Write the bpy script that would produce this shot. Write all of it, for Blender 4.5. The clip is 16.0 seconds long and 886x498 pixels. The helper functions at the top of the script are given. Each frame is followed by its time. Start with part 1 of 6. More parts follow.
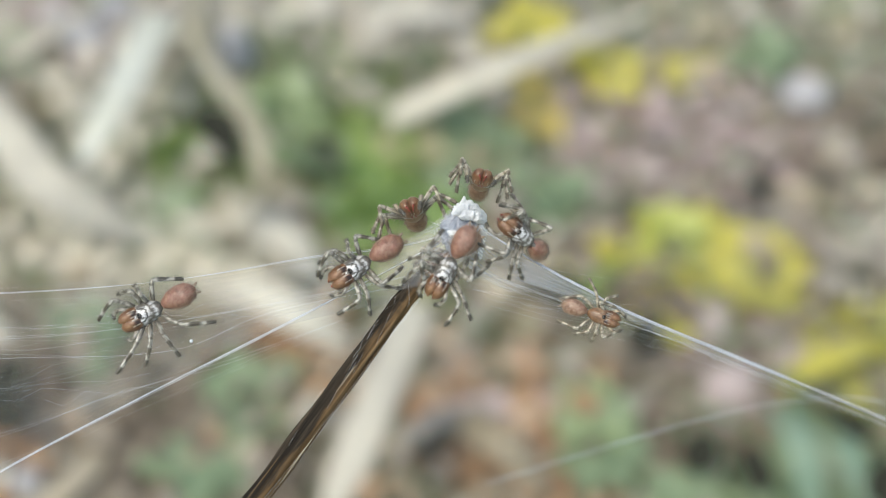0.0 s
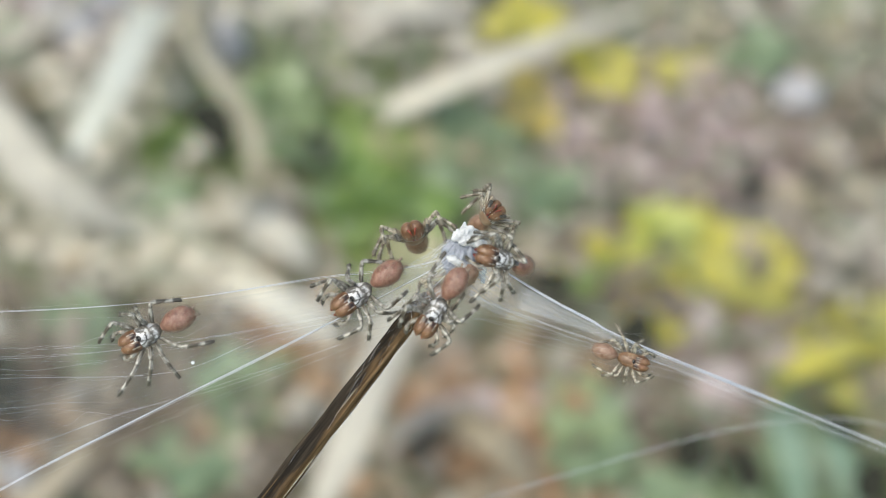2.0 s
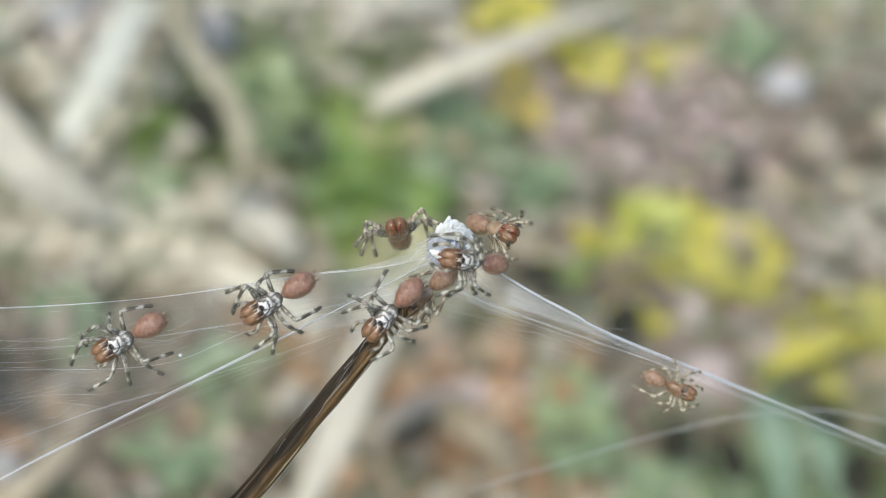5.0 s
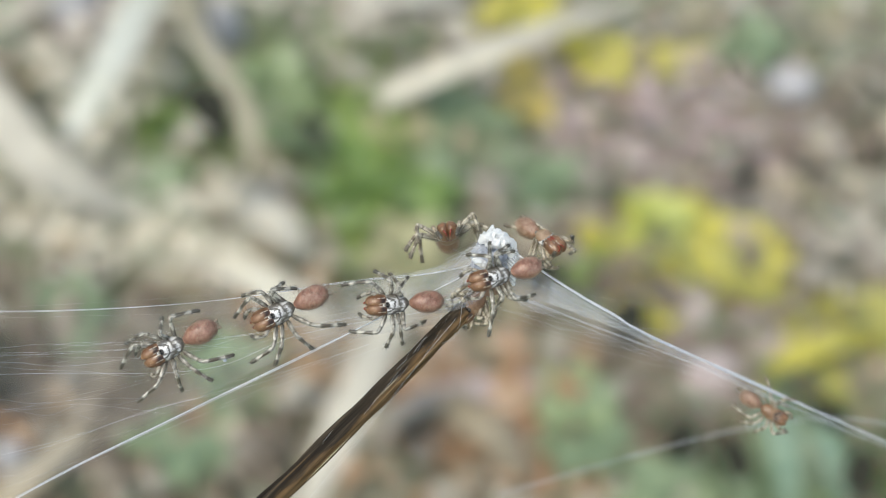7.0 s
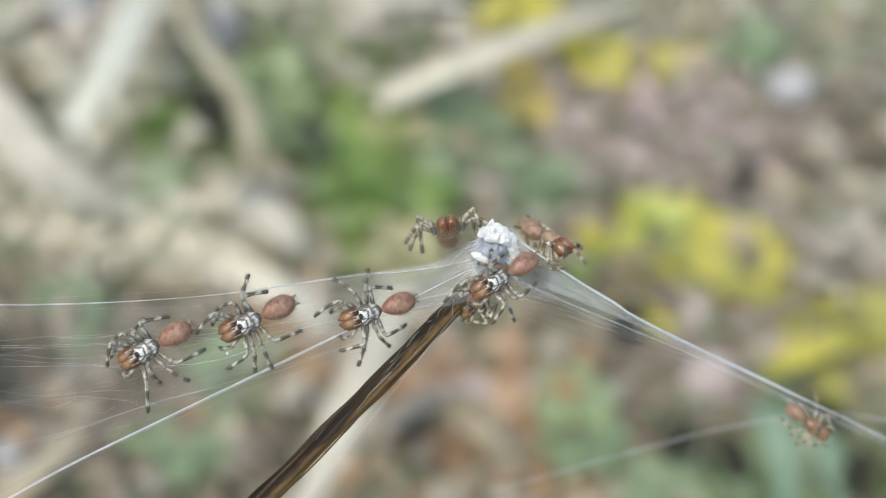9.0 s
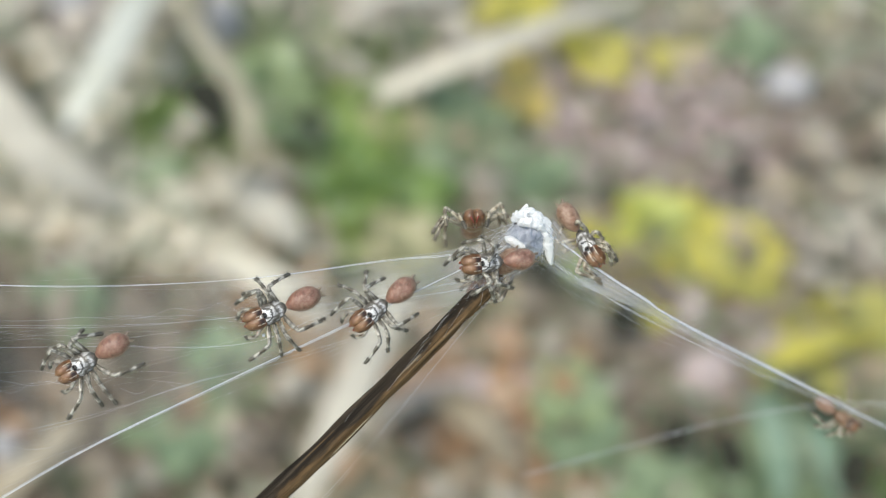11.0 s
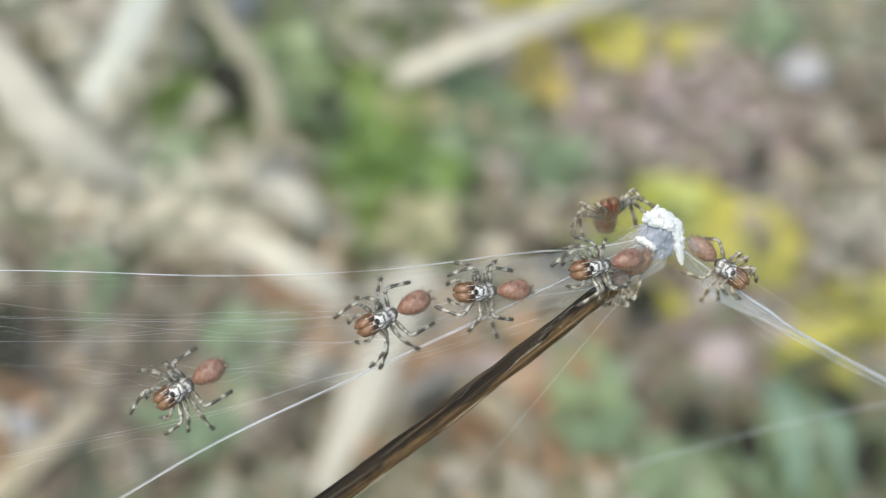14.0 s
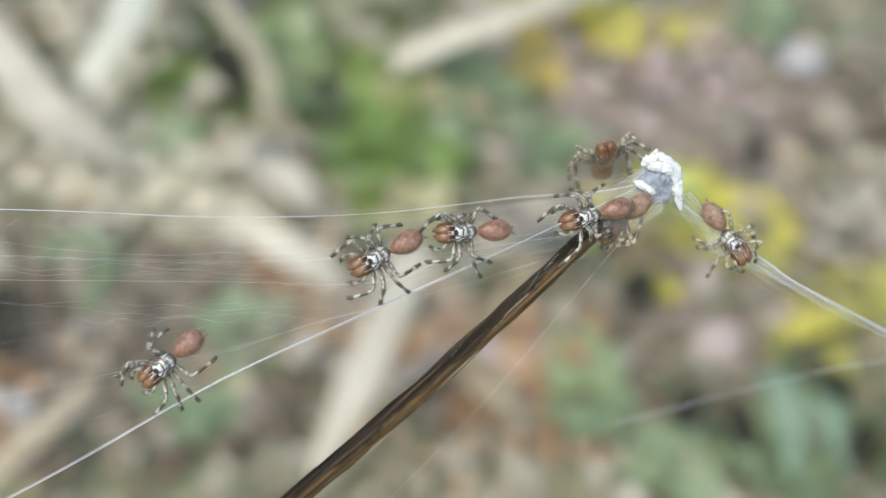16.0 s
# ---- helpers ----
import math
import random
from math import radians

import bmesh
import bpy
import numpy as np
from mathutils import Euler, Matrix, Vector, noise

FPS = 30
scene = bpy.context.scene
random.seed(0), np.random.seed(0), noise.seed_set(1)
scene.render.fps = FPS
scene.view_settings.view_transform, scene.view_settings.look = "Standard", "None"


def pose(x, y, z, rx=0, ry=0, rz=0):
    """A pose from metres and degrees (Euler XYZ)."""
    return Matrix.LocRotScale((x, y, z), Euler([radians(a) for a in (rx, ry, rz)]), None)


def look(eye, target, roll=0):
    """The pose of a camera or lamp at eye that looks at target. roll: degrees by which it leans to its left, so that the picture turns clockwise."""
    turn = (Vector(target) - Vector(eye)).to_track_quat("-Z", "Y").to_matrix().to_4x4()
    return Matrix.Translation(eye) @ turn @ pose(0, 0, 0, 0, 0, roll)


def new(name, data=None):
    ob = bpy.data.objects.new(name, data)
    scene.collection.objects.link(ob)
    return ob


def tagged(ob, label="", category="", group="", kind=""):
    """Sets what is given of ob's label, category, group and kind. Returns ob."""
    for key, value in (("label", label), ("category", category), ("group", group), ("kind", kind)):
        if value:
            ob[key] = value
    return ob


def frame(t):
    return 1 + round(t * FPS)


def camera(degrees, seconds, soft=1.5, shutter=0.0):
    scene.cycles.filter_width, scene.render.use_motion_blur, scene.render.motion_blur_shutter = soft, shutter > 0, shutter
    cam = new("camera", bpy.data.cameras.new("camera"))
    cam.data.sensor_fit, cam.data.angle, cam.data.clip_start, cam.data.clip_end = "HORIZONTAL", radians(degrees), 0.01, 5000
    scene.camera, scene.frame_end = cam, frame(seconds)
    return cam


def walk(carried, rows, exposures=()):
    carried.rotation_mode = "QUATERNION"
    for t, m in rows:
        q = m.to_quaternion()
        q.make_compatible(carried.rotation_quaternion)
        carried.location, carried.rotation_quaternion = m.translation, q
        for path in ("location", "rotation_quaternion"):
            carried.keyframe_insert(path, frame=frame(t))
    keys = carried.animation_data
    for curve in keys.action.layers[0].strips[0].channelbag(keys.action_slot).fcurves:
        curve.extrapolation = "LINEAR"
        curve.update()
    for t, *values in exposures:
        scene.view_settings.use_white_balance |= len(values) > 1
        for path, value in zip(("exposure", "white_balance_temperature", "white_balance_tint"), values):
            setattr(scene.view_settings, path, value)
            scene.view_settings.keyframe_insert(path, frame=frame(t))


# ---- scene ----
cam = camera(40, 16.0, soft=1.05)
cam.data.dof.use_dof = True
cam.data.dof.focus_distance = 0.0397
cam.data.dof.aperture_fstop = 42.0
cam.data.dof.aperture_blades = 0

EXPOSURE, KELVIN, TINT = 0.58, 6600, 1.6
WALK = [
    (0.0, pose(-0.00000, -0.14900, 0.21300, 34.974, -0.000, 0.000)),
    (0.5, pose(-0.00021, -0.14858, 0.21336, 34.813, -0.176, 0.077)),
    (1.0, pose(0.00009, -0.14849, 0.21349, 34.749, -0.333, 0.229)),
    (1.5, pose(0.00043, -0.14858, 0.21350, 34.658, -0.502, 0.419)),
    (2.0, pose(-0.00035, -0.14822, 0.21382, 34.530, -0.695, 0.250)),
    (2.5, pose(0.00034, -0.14767, 0.21427, 34.413, -0.538, 0.106)),
    (3.0, pose(0.00067, -0.14756, 0.21442, 34.250, -0.768, 0.055)),
    (3.5, pose(0.00009, -0.14798, 0.21420, 34.333, -1.117, 0.006)),
    (4.0, pose(0.00001, -0.14845, 0.21394, 34.323, -1.120, -0.004)),
    (6.5, pose(-0.00142, -0.14804, 0.21456, 33.687, -1.504, 0.365)),
    (7.0, pose(-0.00177, -0.14805, 0.21462, 33.739, -1.594, 0.507)),
    (7.5, pose(-0.00160, -0.14786, 0.21483, 33.731, -1.554, 0.467)),
    (8.0, pose(-0.00170, -0.14797, 0.21482, 33.848, -1.690, 0.655)),
    (8.5, pose(-0.00155, -0.14847, 0.21454, 33.879, -1.817, 0.762)),
    (9.0, pose(-0.00188, -0.14840, 0.21465, 33.848, -1.730, 0.571)),
    (11.5, pose(-0.00467, -0.14912, 0.21450, 33.536, -2.614, 0.936)),
    (12.0, pose(-0.00634, -0.14931, 0.21443, 33.348, -2.787, 1.158)),
    (12.5, pose(-0.00646, -0.14936, 0.21446, 33.289, -2.706, 1.191)),
    (13.0, pose(-0.00695, -0.14853, 0.21512, 33.023, -2.604, 1.015)),
    (13.5, pose(-0.00762, -0.14865, 0.21510, 32.998, -2.678, 1.016)),
    (14.0, pose(-0.00809, -0.14874, 0.21510, 32.741, -2.934, 1.065)),
    (14.5, pose(-0.00796, -0.14894, 0.21504, 32.669, -2.905, 0.865)),
    (15.0, pose(-0.00830, -0.14899, 0.21507, 32.475, -2.953, 0.944)),
    (15.5, pose(-0.00867, -0.15001, 0.21442, 32.515, -3.140, 1.066)),
    (16.0, pose(-0.00811, -0.15027, 0.21431, 32.420, -3.249, 1.281)),
]

walk(cam, WALK, [(0.0, EXPOSURE, KELVIN, TINT), (16.0, EXPOSURE, KELVIN, TINT)])

# ---- light: a bright hazy sky, soft sun from high up ----
world = bpy.data.worlds.new("sky")
scene.world = world
world.use_nodes = True
wn = world.node_tree.nodes
sky = wn.new("ShaderNodeTexSky")
sky.sky_type, sky.sun_disc = "NISHITA", False
sky.sun_elevation, sky.sun_rotation = radians(68), radians(-120)
sky.air_density, sky.dust_density, sky.ozone_density = 1.0, 3.0, 1.0
wn["Background"].inputs["Strength"].default_value = 0.15
world.node_tree.links.new(sky.outputs[0], wn["Background"].inputs["Color"])
sun = new("sun", bpy.data.lights.new("sun", "SUN"))
sun.data.energy, sun.data.angle, sun.data.color = 1.1, radians(35), (1.0, 0.95, 0.88)
SUN_FROM = Vector((-math.sin(radians(120)) * math.cos(radians(68)), math.cos(radians(120)) * math.cos(radians(68)), math.sin(radians(68))))
sun.matrix_basis = look(SUN_FROM * 3.0, (0, 0, 0))

# ---- the frame of the web: millimetres, x along it, y up it, z towards the viewer ----
MM = 0.001
STAGE = Matrix.Translation((0.00028, -0.12501, 0.18158)) @ pose(0, 0, 0, 34.974)


def stage(x, y, z, heading=0, pitch=0, bank=0):
    """A pose in the frame of the web: millimetres, and the way a thing heads."""
    return STAGE @ Matrix.Translation((x * MM, y * MM, z * MM)) @ Euler((0, 0, radians(heading))).to_matrix().to_4x4() @ \
        Euler((0, radians(pitch), 0)).to_matrix().to_4x4() @ Euler((radians(bank), 0, 0)).to_matrix().to_4x4()


# ---- materials ----
def material(name, rough=0.6, spec=0.3):
    m = bpy.data.materials.new(name)
    m.use_nodes = True
    b = m.node_tree.nodes["Principled BSDF"]
    b.inputs["Roughness"].default_value = rough
    b.inputs["Specular IOR Level"].default_value = spec
    return m, m.node_tree.nodes, m.node_tree.links, b


def node(nodes, kind, **values):
    n = nodes.new(kind)
    for key, value in values.items():
        n.inputs[key.replace("_", " ")].default_value = value
    return n


def ramp(nodes, stops):
    r = nodes.new("ShaderNodeValToRGB")
    while len(r.color_ramp.elements) < len(stops):
        r.color_ramp.elements.new(0.5)
    for e, (p, c) in zip(r.color_ramp.elements, stops):
        e.position, e.color = p, (*c, 1)
    return r


def math_node(nodes, links, op, a, b=None):
    n = nodes.new("ShaderNodeMath")
    n.operation = op
    for i, v in enumerate((a, b)):
        if v is None:
            continue
        if isinstance(v, (int, float)):
            n.inputs[i].default_value = v
        else:
            links.new(v, n.inputs[i])
    return n.outputs[0]


def mottled(name, stops, size, rough=0.6, spec=0.3, bump=0.3, translucent=0.0, random_tone=0.0, stretch=(1, 1, 1), space="Object", relief=0.0):
    """Colour from two scales of noise in the thing's own space; size: of the larger patches, in metres."""
    m, n, l, b = material(name, rough, spec)
    co = n.new("ShaderNodeTexCoord")
    mp = n.new("ShaderNodeMapping")
    mp.inputs["Scale"].default_value = [1 / (size * s) for s in stretch]
    l.new(co.outputs[space], mp.inputs["Vector"])
    big = node(n, "ShaderNodeTexNoise", Scale=1.0, Detail=3.0)
    fine = node(n, "ShaderNodeTexNoise", Scale=7.0, Detail=6.0, Roughness=0.7)
    l.new(mp.outputs[0], big.inputs["Vector"])
    l.new(mp.outputs[0], fine.inputs["Vector"])
    t = math_node(n, l, "ADD", math_node(n, l, "MULTIPLY", big.outputs[0], 0.65), math_node(n, l, "MULTIPLY", fine.outputs[0], 0.35))
    if random_tone:
        info = n.new("ShaderNodeObjectInfo")
        isle = n.new("ShaderNodeNewGeometry")
        both = math_node(n, l, "ADD", info.outputs["Random"], isle.outputs["Random Per Island"])
        t = math_node(n, l, "ADD", t, math_node(n, l, "MULTIPLY", math_node(n, l, "SUBTRACT", math_node(n, l, "FRACT", both), 0.5), random_tone))
    r = ramp(n, stops)
    l.new(t, r.inputs[0])
    l.new(r.outputs[0], b.inputs["Base Color"])
    bp = node(n, "ShaderNodeBump", Strength=bump, Distance=relief or size * 0.08)
    l.new(fine.outputs[0], bp.inputs["Height"])
    l.new(bp.outputs[0], b.inputs["Normal"])
    if translucent:
        tr = n.new("ShaderNodeBsdfTranslucent")
        l.new(r.outputs[0], tr.inputs["Color"])
        mix = n.new("ShaderNodeMixShader")
        mix.inputs[0].default_value = translucent
        l.new(b.outputs[0], mix.inputs[1])
        l.new(tr.outputs[0], mix.inputs[2])
        l.new(mix.outputs[0], n["Material Output"].inputs["Surface"])
    return m


def leg_material(name, pale, dark, scale, weight, bias):
    """Pale legs with dusky bands across them, along the leg's own x axis."""
    m, n, l, b = material(name, 0.4, 0.5)
    co = n.new("ShaderNodeTexCoord")
    sep = n.new("ShaderNodeSeparateXYZ")
    l.new(co.outputs["Object"], sep.inputs[0])
    nz = node(n, "ShaderNodeTexNoise", Scale=9000.0, Detail=4.0)
    l.new(co.outputs["Object"], nz.inputs["Vector"])
    phase = math_node(n, l, "MULTIPLY", sep.outputs[0], scale)
    wave = math_node(n, l, "SINE", math_node(n, l, "ADD", phase, 0.6))
    t = math_node(n, l, "ADD", math_node(n, l, "MULTIPLY", wave, weight), math_node(n, l, "ADD", math_node(n, l, "MULTIPLY", nz.outputs[0], 1.05), bias))
    r = ramp(n, [(0.40, pale), (0.56, [0.55 * a + 0.45 * c for a, c in zip(pale, dark)]), (0.68, dark)])
    l.new(t, r.inputs[0])
    l.new(r.outputs[0], b.inputs["Base Color"])
    b.inputs["Subsurface Weight"].default_value = 0.25
    b.inputs["Subsurface Radius"].default_value = (0.00012, 0.00009, 0.00006)
    bp = node(n, "ShaderNodeBump", Strength=0.35, Distance=0.00002)
    l.new(nz.outputs[0], bp.inputs["Height"])
    l.new(bp.outputs[0], b.inputs["Normal"])
    return m


def limb_material(name, bands, dark, pale):
    """Pale and dusky bands along a piece of leg, broken by streaks of hair."""
    m, n, l, b = material(name, 0.38, 0.5)
    co = n.new("ShaderNodeTexCoord")
    sep = n.new("ShaderNodeSeparateXYZ")
    l.new(co.outputs["Generated"], sep.inputs[0])
    mp = n.new("ShaderNodeMapping")
    mp.inputs["Scale"].default_value = (2600, 16000, 16000)
    l.new(co.outputs["Object"], mp.inputs["Vector"])
    streak = node(n, "ShaderNodeTexNoise", Scale=1.0, Detail=4.0, Roughness=0.7)
    l.new(mp.outputs[0], streak.inputs["Vector"])
    along = math_node(n, l, "ADD", sep.outputs[0], math_node(n, l, "MULTIPLY", math_node(n, l, "SUBTRACT", streak.outputs[0], 0.5), 0.10))
    band = ramp(n, [(p, (v, v, v)) for p, v in bands])
    l.new(along, band.inputs[0])
    t = math_node(n, l, "ADD", band.outputs[0], math_node(n, l, "MULTIPLY", math_node(n, l, "SUBTRACT", streak.outputs[0], 0.53), 2.6))
    r = ramp(n, [(0.0, dark), (0.45, [0.75 * d + 0.25 * p for d, p in zip(dark, pale)]), (0.9, pale)])
    l.new(t, r.inputs[0])
    l.new(r.outputs[0], b.inputs["Base Color"])
    bp = node(n, "ShaderNodeBump", Strength=0.4, Distance=0.00002)
    l.new(streak.outputs[0], bp.inputs["Height"])
    l.new(bp.outputs[0], b.inputs["Normal"])
    return m


def carapace_material():
    """Silvery white head shield: white and dark arcs ring the eye mound, dark flecks run backwards."""
    m, n, l, b = material("silver_banded", 0.33, 0.7)
    co = n.new("ShaderNodeTexCoord")
    sep = n.new("ShaderNodeSeparateXYZ")
    l.new(co.outputs["Object"], sep.inputs[0])
    nz = node(n, "ShaderNodeTexNoise", Scale=4200.0, Detail=5.0, Roughness=0.7)
    l.new(co.outputs["Object"], nz.inputs["Vector"])
    wob = math_node(n, l, "MULTIPLY", math_node(n, l, "SUBTRACT", nz.outputs[0], 0.5), 0.00046)
    dx = math_node(n, l, "SUBTRACT", sep.outputs[0], 0.00027)
    dy = math_node(n, l, "MULTIPLY", sep.outputs[1], 1.05)
    rad = math_node(n, l, "SQRT", math_node(n, l, "ADD", math_node(n, l, "MULTIPLY", dx, dx), math_node(n, l, "MULTIPLY", dy, dy)))
    rad = math_node(n, l, "MULTIPLY", math_node(n, l, "ADD", rad, wob), 1000.0)
    dark, grey, white = (0.040, 0.034, 0.026), (0.20, 0.182, 0.155), (0.68, 0.67, 0.65)
    r = ramp(n, [(0.07, grey), (0.11, white), (0.21, white), (0.25, dark), (0.29, dark), (0.34, white), (0.42, grey), (0.47, dark), (0.51, grey), (0.60, white), (0.70, grey), (0.80, dark), (0.90, grey)])
    l.new(rad, r.inputs[0])
    fleck = node(n, "ShaderNodeTexNoise", Scale=1.0, Detail=3.0, Roughness=0.6)
    mp = n.new("ShaderNodeMapping")
    mp.inputs["Scale"].default_value = (3600, 9000, 5000)
    l.new(co.outputs["Object"], mp.inputs["Vector"])
    l.new(mp.outputs[0], fleck.inputs["Vector"])
    gap = ramp(n, [(0.50, (0, 0, 0)), (0.58, (0.9, 0.9, 0.9))])
    l.new(fleck.outputs[0], gap.inputs[0])
    mix = n.new("ShaderNodeMix")
    mix.data_type = "RGBA"
    l.new(gap.outputs[0], mix.inputs["Factor"])
    l.new(r.outputs[0], mix.inputs["A"])
    mix.inputs["B"].default_value = (0.10, 0.088, 0.07, 1)
    l.new(mix.outputs["Result"], b.inputs["Base Color"])
    bp = node(n, "ShaderNodeBump", Strength=0.5, Distance=0.00003)
    l.new(nz.outputs[0], bp.inputs["Height"])
    l.new(bp.outputs[0], b.inputs["Normal"])
    return m


def jaw_material(name, reach):
    """Glossy amber-brown jaws with pale hair stripes near the root."""
    m, n, l, b = material(name, 0.28, 0.5)
    co = n.new("ShaderNodeTexCoord")
    sep = n.new("ShaderNodeSeparateXYZ")
    l.new(co.outputs["Object"], sep.inputs[0])
    nz = node(n, "ShaderNodeTexNoise", Scale=3000.0, Detail=4.0)
    l.new(co.outputs["Object"], nz.inputs["Vector"])
    r = ramp(n, [(0.30, (0.030, 0.015, 0.009)), (0.45, (0.130, 0.062, 0.030)), (0.60, (0.215, 0.112, 0.056)), (0.78, (0.36, 0.22, 0.13))])
    l.new(nz.outputs[0], r.inputs[0])
    stripe = math_node(n, l, "SINE", math_node(n, l, "MULTIPLY", math_node(n, l, "ABSOLUTE", sep.outputs[1]), 30000.0))
    near = math_node(n, l, "LESS_THAN", math_node(n, l, "ADD", sep.outputs[0], math_node(n, l, "MULTIPLY", nz.outputs[0], 0.00050)), reach)
    mask = math_node(n, l, "MULTIPLY", math_node(n, l, "GREATER_THAN", stripe, 0.86), near)
    broken = node(n, "ShaderNodeTexNoise", Scale=9000.0, Detail=2.0)
    l.new(co.outputs["Object"], broken.inputs["Vector"])
    mask = math_node(n, l, "MULTIPLY", math_node(n, l, "MULTIPLY", mask, math_node(n, l, "GREATER_THAN", broken.outputs[0], 0.47)), 0.75)
    mix = n.new("ShaderNodeMix")
    mix.data_type = "RGBA"
    l.new(mask, mix.inputs["Factor"])
    l.new(r.outputs[0], mix.inputs["A"])
    mix.inputs["B"].default_value = (0.50, 0.44, 0.36, 1)
    l.new(mix.outputs["Result"], b.inputs["Base Color"])
    b.inputs["Subsurface Weight"].default_value = 0.15
    b.inputs["Subsurface Radius"].default_value = (0.0002, 0.0001, 0.00004)
    return m


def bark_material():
    """A dried stalk: tan-brown rind on one side, an almost black strip with a ragged edge along the other."""
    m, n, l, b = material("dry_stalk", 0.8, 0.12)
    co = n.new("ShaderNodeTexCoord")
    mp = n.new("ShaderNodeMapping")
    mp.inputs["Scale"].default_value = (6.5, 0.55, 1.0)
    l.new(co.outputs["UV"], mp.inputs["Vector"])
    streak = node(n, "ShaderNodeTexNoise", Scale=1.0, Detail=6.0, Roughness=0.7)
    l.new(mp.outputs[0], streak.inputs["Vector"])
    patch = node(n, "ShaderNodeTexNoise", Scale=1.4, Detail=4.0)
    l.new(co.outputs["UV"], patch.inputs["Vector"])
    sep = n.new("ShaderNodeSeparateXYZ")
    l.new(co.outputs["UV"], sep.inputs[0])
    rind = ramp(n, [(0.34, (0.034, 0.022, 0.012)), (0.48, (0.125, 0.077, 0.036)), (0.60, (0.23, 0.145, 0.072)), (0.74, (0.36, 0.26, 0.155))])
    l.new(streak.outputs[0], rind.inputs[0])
    dark_strip = ramp(n, [(0.36, (0.010, 0.008, 0.006)), (0.52, (0.030, 0.023, 0.016)), (0.66, (0.10, 0.077, 0.052)), (0.78, (0.22, 0.18, 0.13))])
    l.new(streak.outputs[0], dark_strip.inputs[0])
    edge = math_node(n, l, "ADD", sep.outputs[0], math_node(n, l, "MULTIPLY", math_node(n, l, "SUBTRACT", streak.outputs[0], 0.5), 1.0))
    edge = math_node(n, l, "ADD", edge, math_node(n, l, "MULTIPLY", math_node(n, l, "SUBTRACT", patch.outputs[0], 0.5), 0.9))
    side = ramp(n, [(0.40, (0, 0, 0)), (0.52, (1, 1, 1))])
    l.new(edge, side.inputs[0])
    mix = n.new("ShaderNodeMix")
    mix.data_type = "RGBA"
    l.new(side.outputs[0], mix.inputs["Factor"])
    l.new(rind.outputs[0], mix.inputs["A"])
    l.new(dark_strip.outputs[0], mix.inputs["B"])
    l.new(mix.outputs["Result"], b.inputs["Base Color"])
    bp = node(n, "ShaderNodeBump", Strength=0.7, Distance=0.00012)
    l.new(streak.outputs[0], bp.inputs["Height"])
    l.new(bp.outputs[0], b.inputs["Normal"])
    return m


def silk_material(name, cover, size, stretch):
    """White silk: a share of it covers, the rest is gaps between fibres."""
    m, n, l, b = material(name, 0.35, 0.6)
    b.inputs["Base Color"].default_value = (0.86, 0.87, 0.90, 1)
    tr = n.new("ShaderNodeBsdfTranslucent")
    tr.inputs["Color"].default_value = (0.86, 0.87, 0.90, 1)
    mix = n.new("ShaderNodeMixShader")
    mix.inputs[0].default_value = 0.4
    l.new(b.outputs[0], mix.inputs[1])
    l.new(tr.outputs[0], mix.inputs[2])
    last = mix
    if cover < 1:
        co = n.new("ShaderNodeTexCoord")
        mp = n.new("ShaderNodeMapping")
        mp.inputs["Scale"].default_value = [1 / (size * s) for s in stretch]
        l.new(co.outputs["UV"], mp.inputs["Vector"])
        nz = node(n, "ShaderNodeTexNoise", Scale=1.0, Detail=6.0, Roughness=0.65)
        l.new(mp.outputs[0], nz.inputs["Vector"])
        hole = n.new("ShaderNodeBsdfTransparent")
        gap = n.new("ShaderNodeMixShader")
        r = ramp(n, [(0.30, (0, 0, 0)), (0.75, (min(1, cover * 2),) * 3)])
        l.new(nz.outputs[0], r.inputs[0])
        sep = n.new("ShaderNodeSeparateXYZ")
        l.new(co.outputs["UV"], sep.inputs[0])
        start = math_node(n, l, "MINIMUM", math_node(n, l, "MULTIPLY", sep.outputs[0], 22.0), 1.0)
        thin = math_node(n, l, "POWER", math_node(n, l, "SUBTRACT", 1.0, math_node(n, l, "MULTIPLY", sep.outputs[0], 0.85)), 1.5)
        l.new(math_node(n, l, "MULTIPLY", math_node(n, l, "MULTIPLY", r.outputs[0], start), thin), gap.inputs[0])
        l.new(hole.outputs[0], gap.inputs[1])
        l.new(mix.outputs[0], gap.inputs[2])
        last = gap
    l.new(last.outputs[0], n["Material Output"].inputs["Surface"])
    return m


ABDOMEN = mottled("pink_brown_skin", [(0.34, (0.15, 0.066, 0.040)), (0.5, (0.275, 0.138, 0.092)), (0.66, (0.40, 0.24, 0.175))], 0.00020, 0.30, 0.6, 0.55)
ABDOMEN.node_tree.nodes["Principled BSDF"].inputs["Subsurface Weight"].default_value = 0.3
ABDOMEN.node_tree.nodes["Principled BSDF"].inputs["Subsurface Radius"].default_value = (0.0003, 0.00014, 0.0001)
CARAPACE = carapace_material()
JAW = jaw_material("amber_jaw", 0.00088)
JAW_STRIPED = jaw_material("striped_jaw", 0.00115)
BELLY_TAN = mottled("tan_belly", [(0.34, (0.17, 0.088, 0.05)), (0.5, (0.29, 0.17, 0.11)), (0.66, (0.42, 0.29, 0.21))], 0.00020, 0.32, 0.5, 0.5)
LEG = leg_material("banded_leg", (0.42, 0.385, 0.32), (0.095, 0.076, 0.053), 15500.0, 0.12, -0.01)
LEG_TAN = leg_material("tan_leg", (0.42, 0.355, 0.26), (0.12, 0.088, 0.052), 15500.0, 0.13, -0.02)
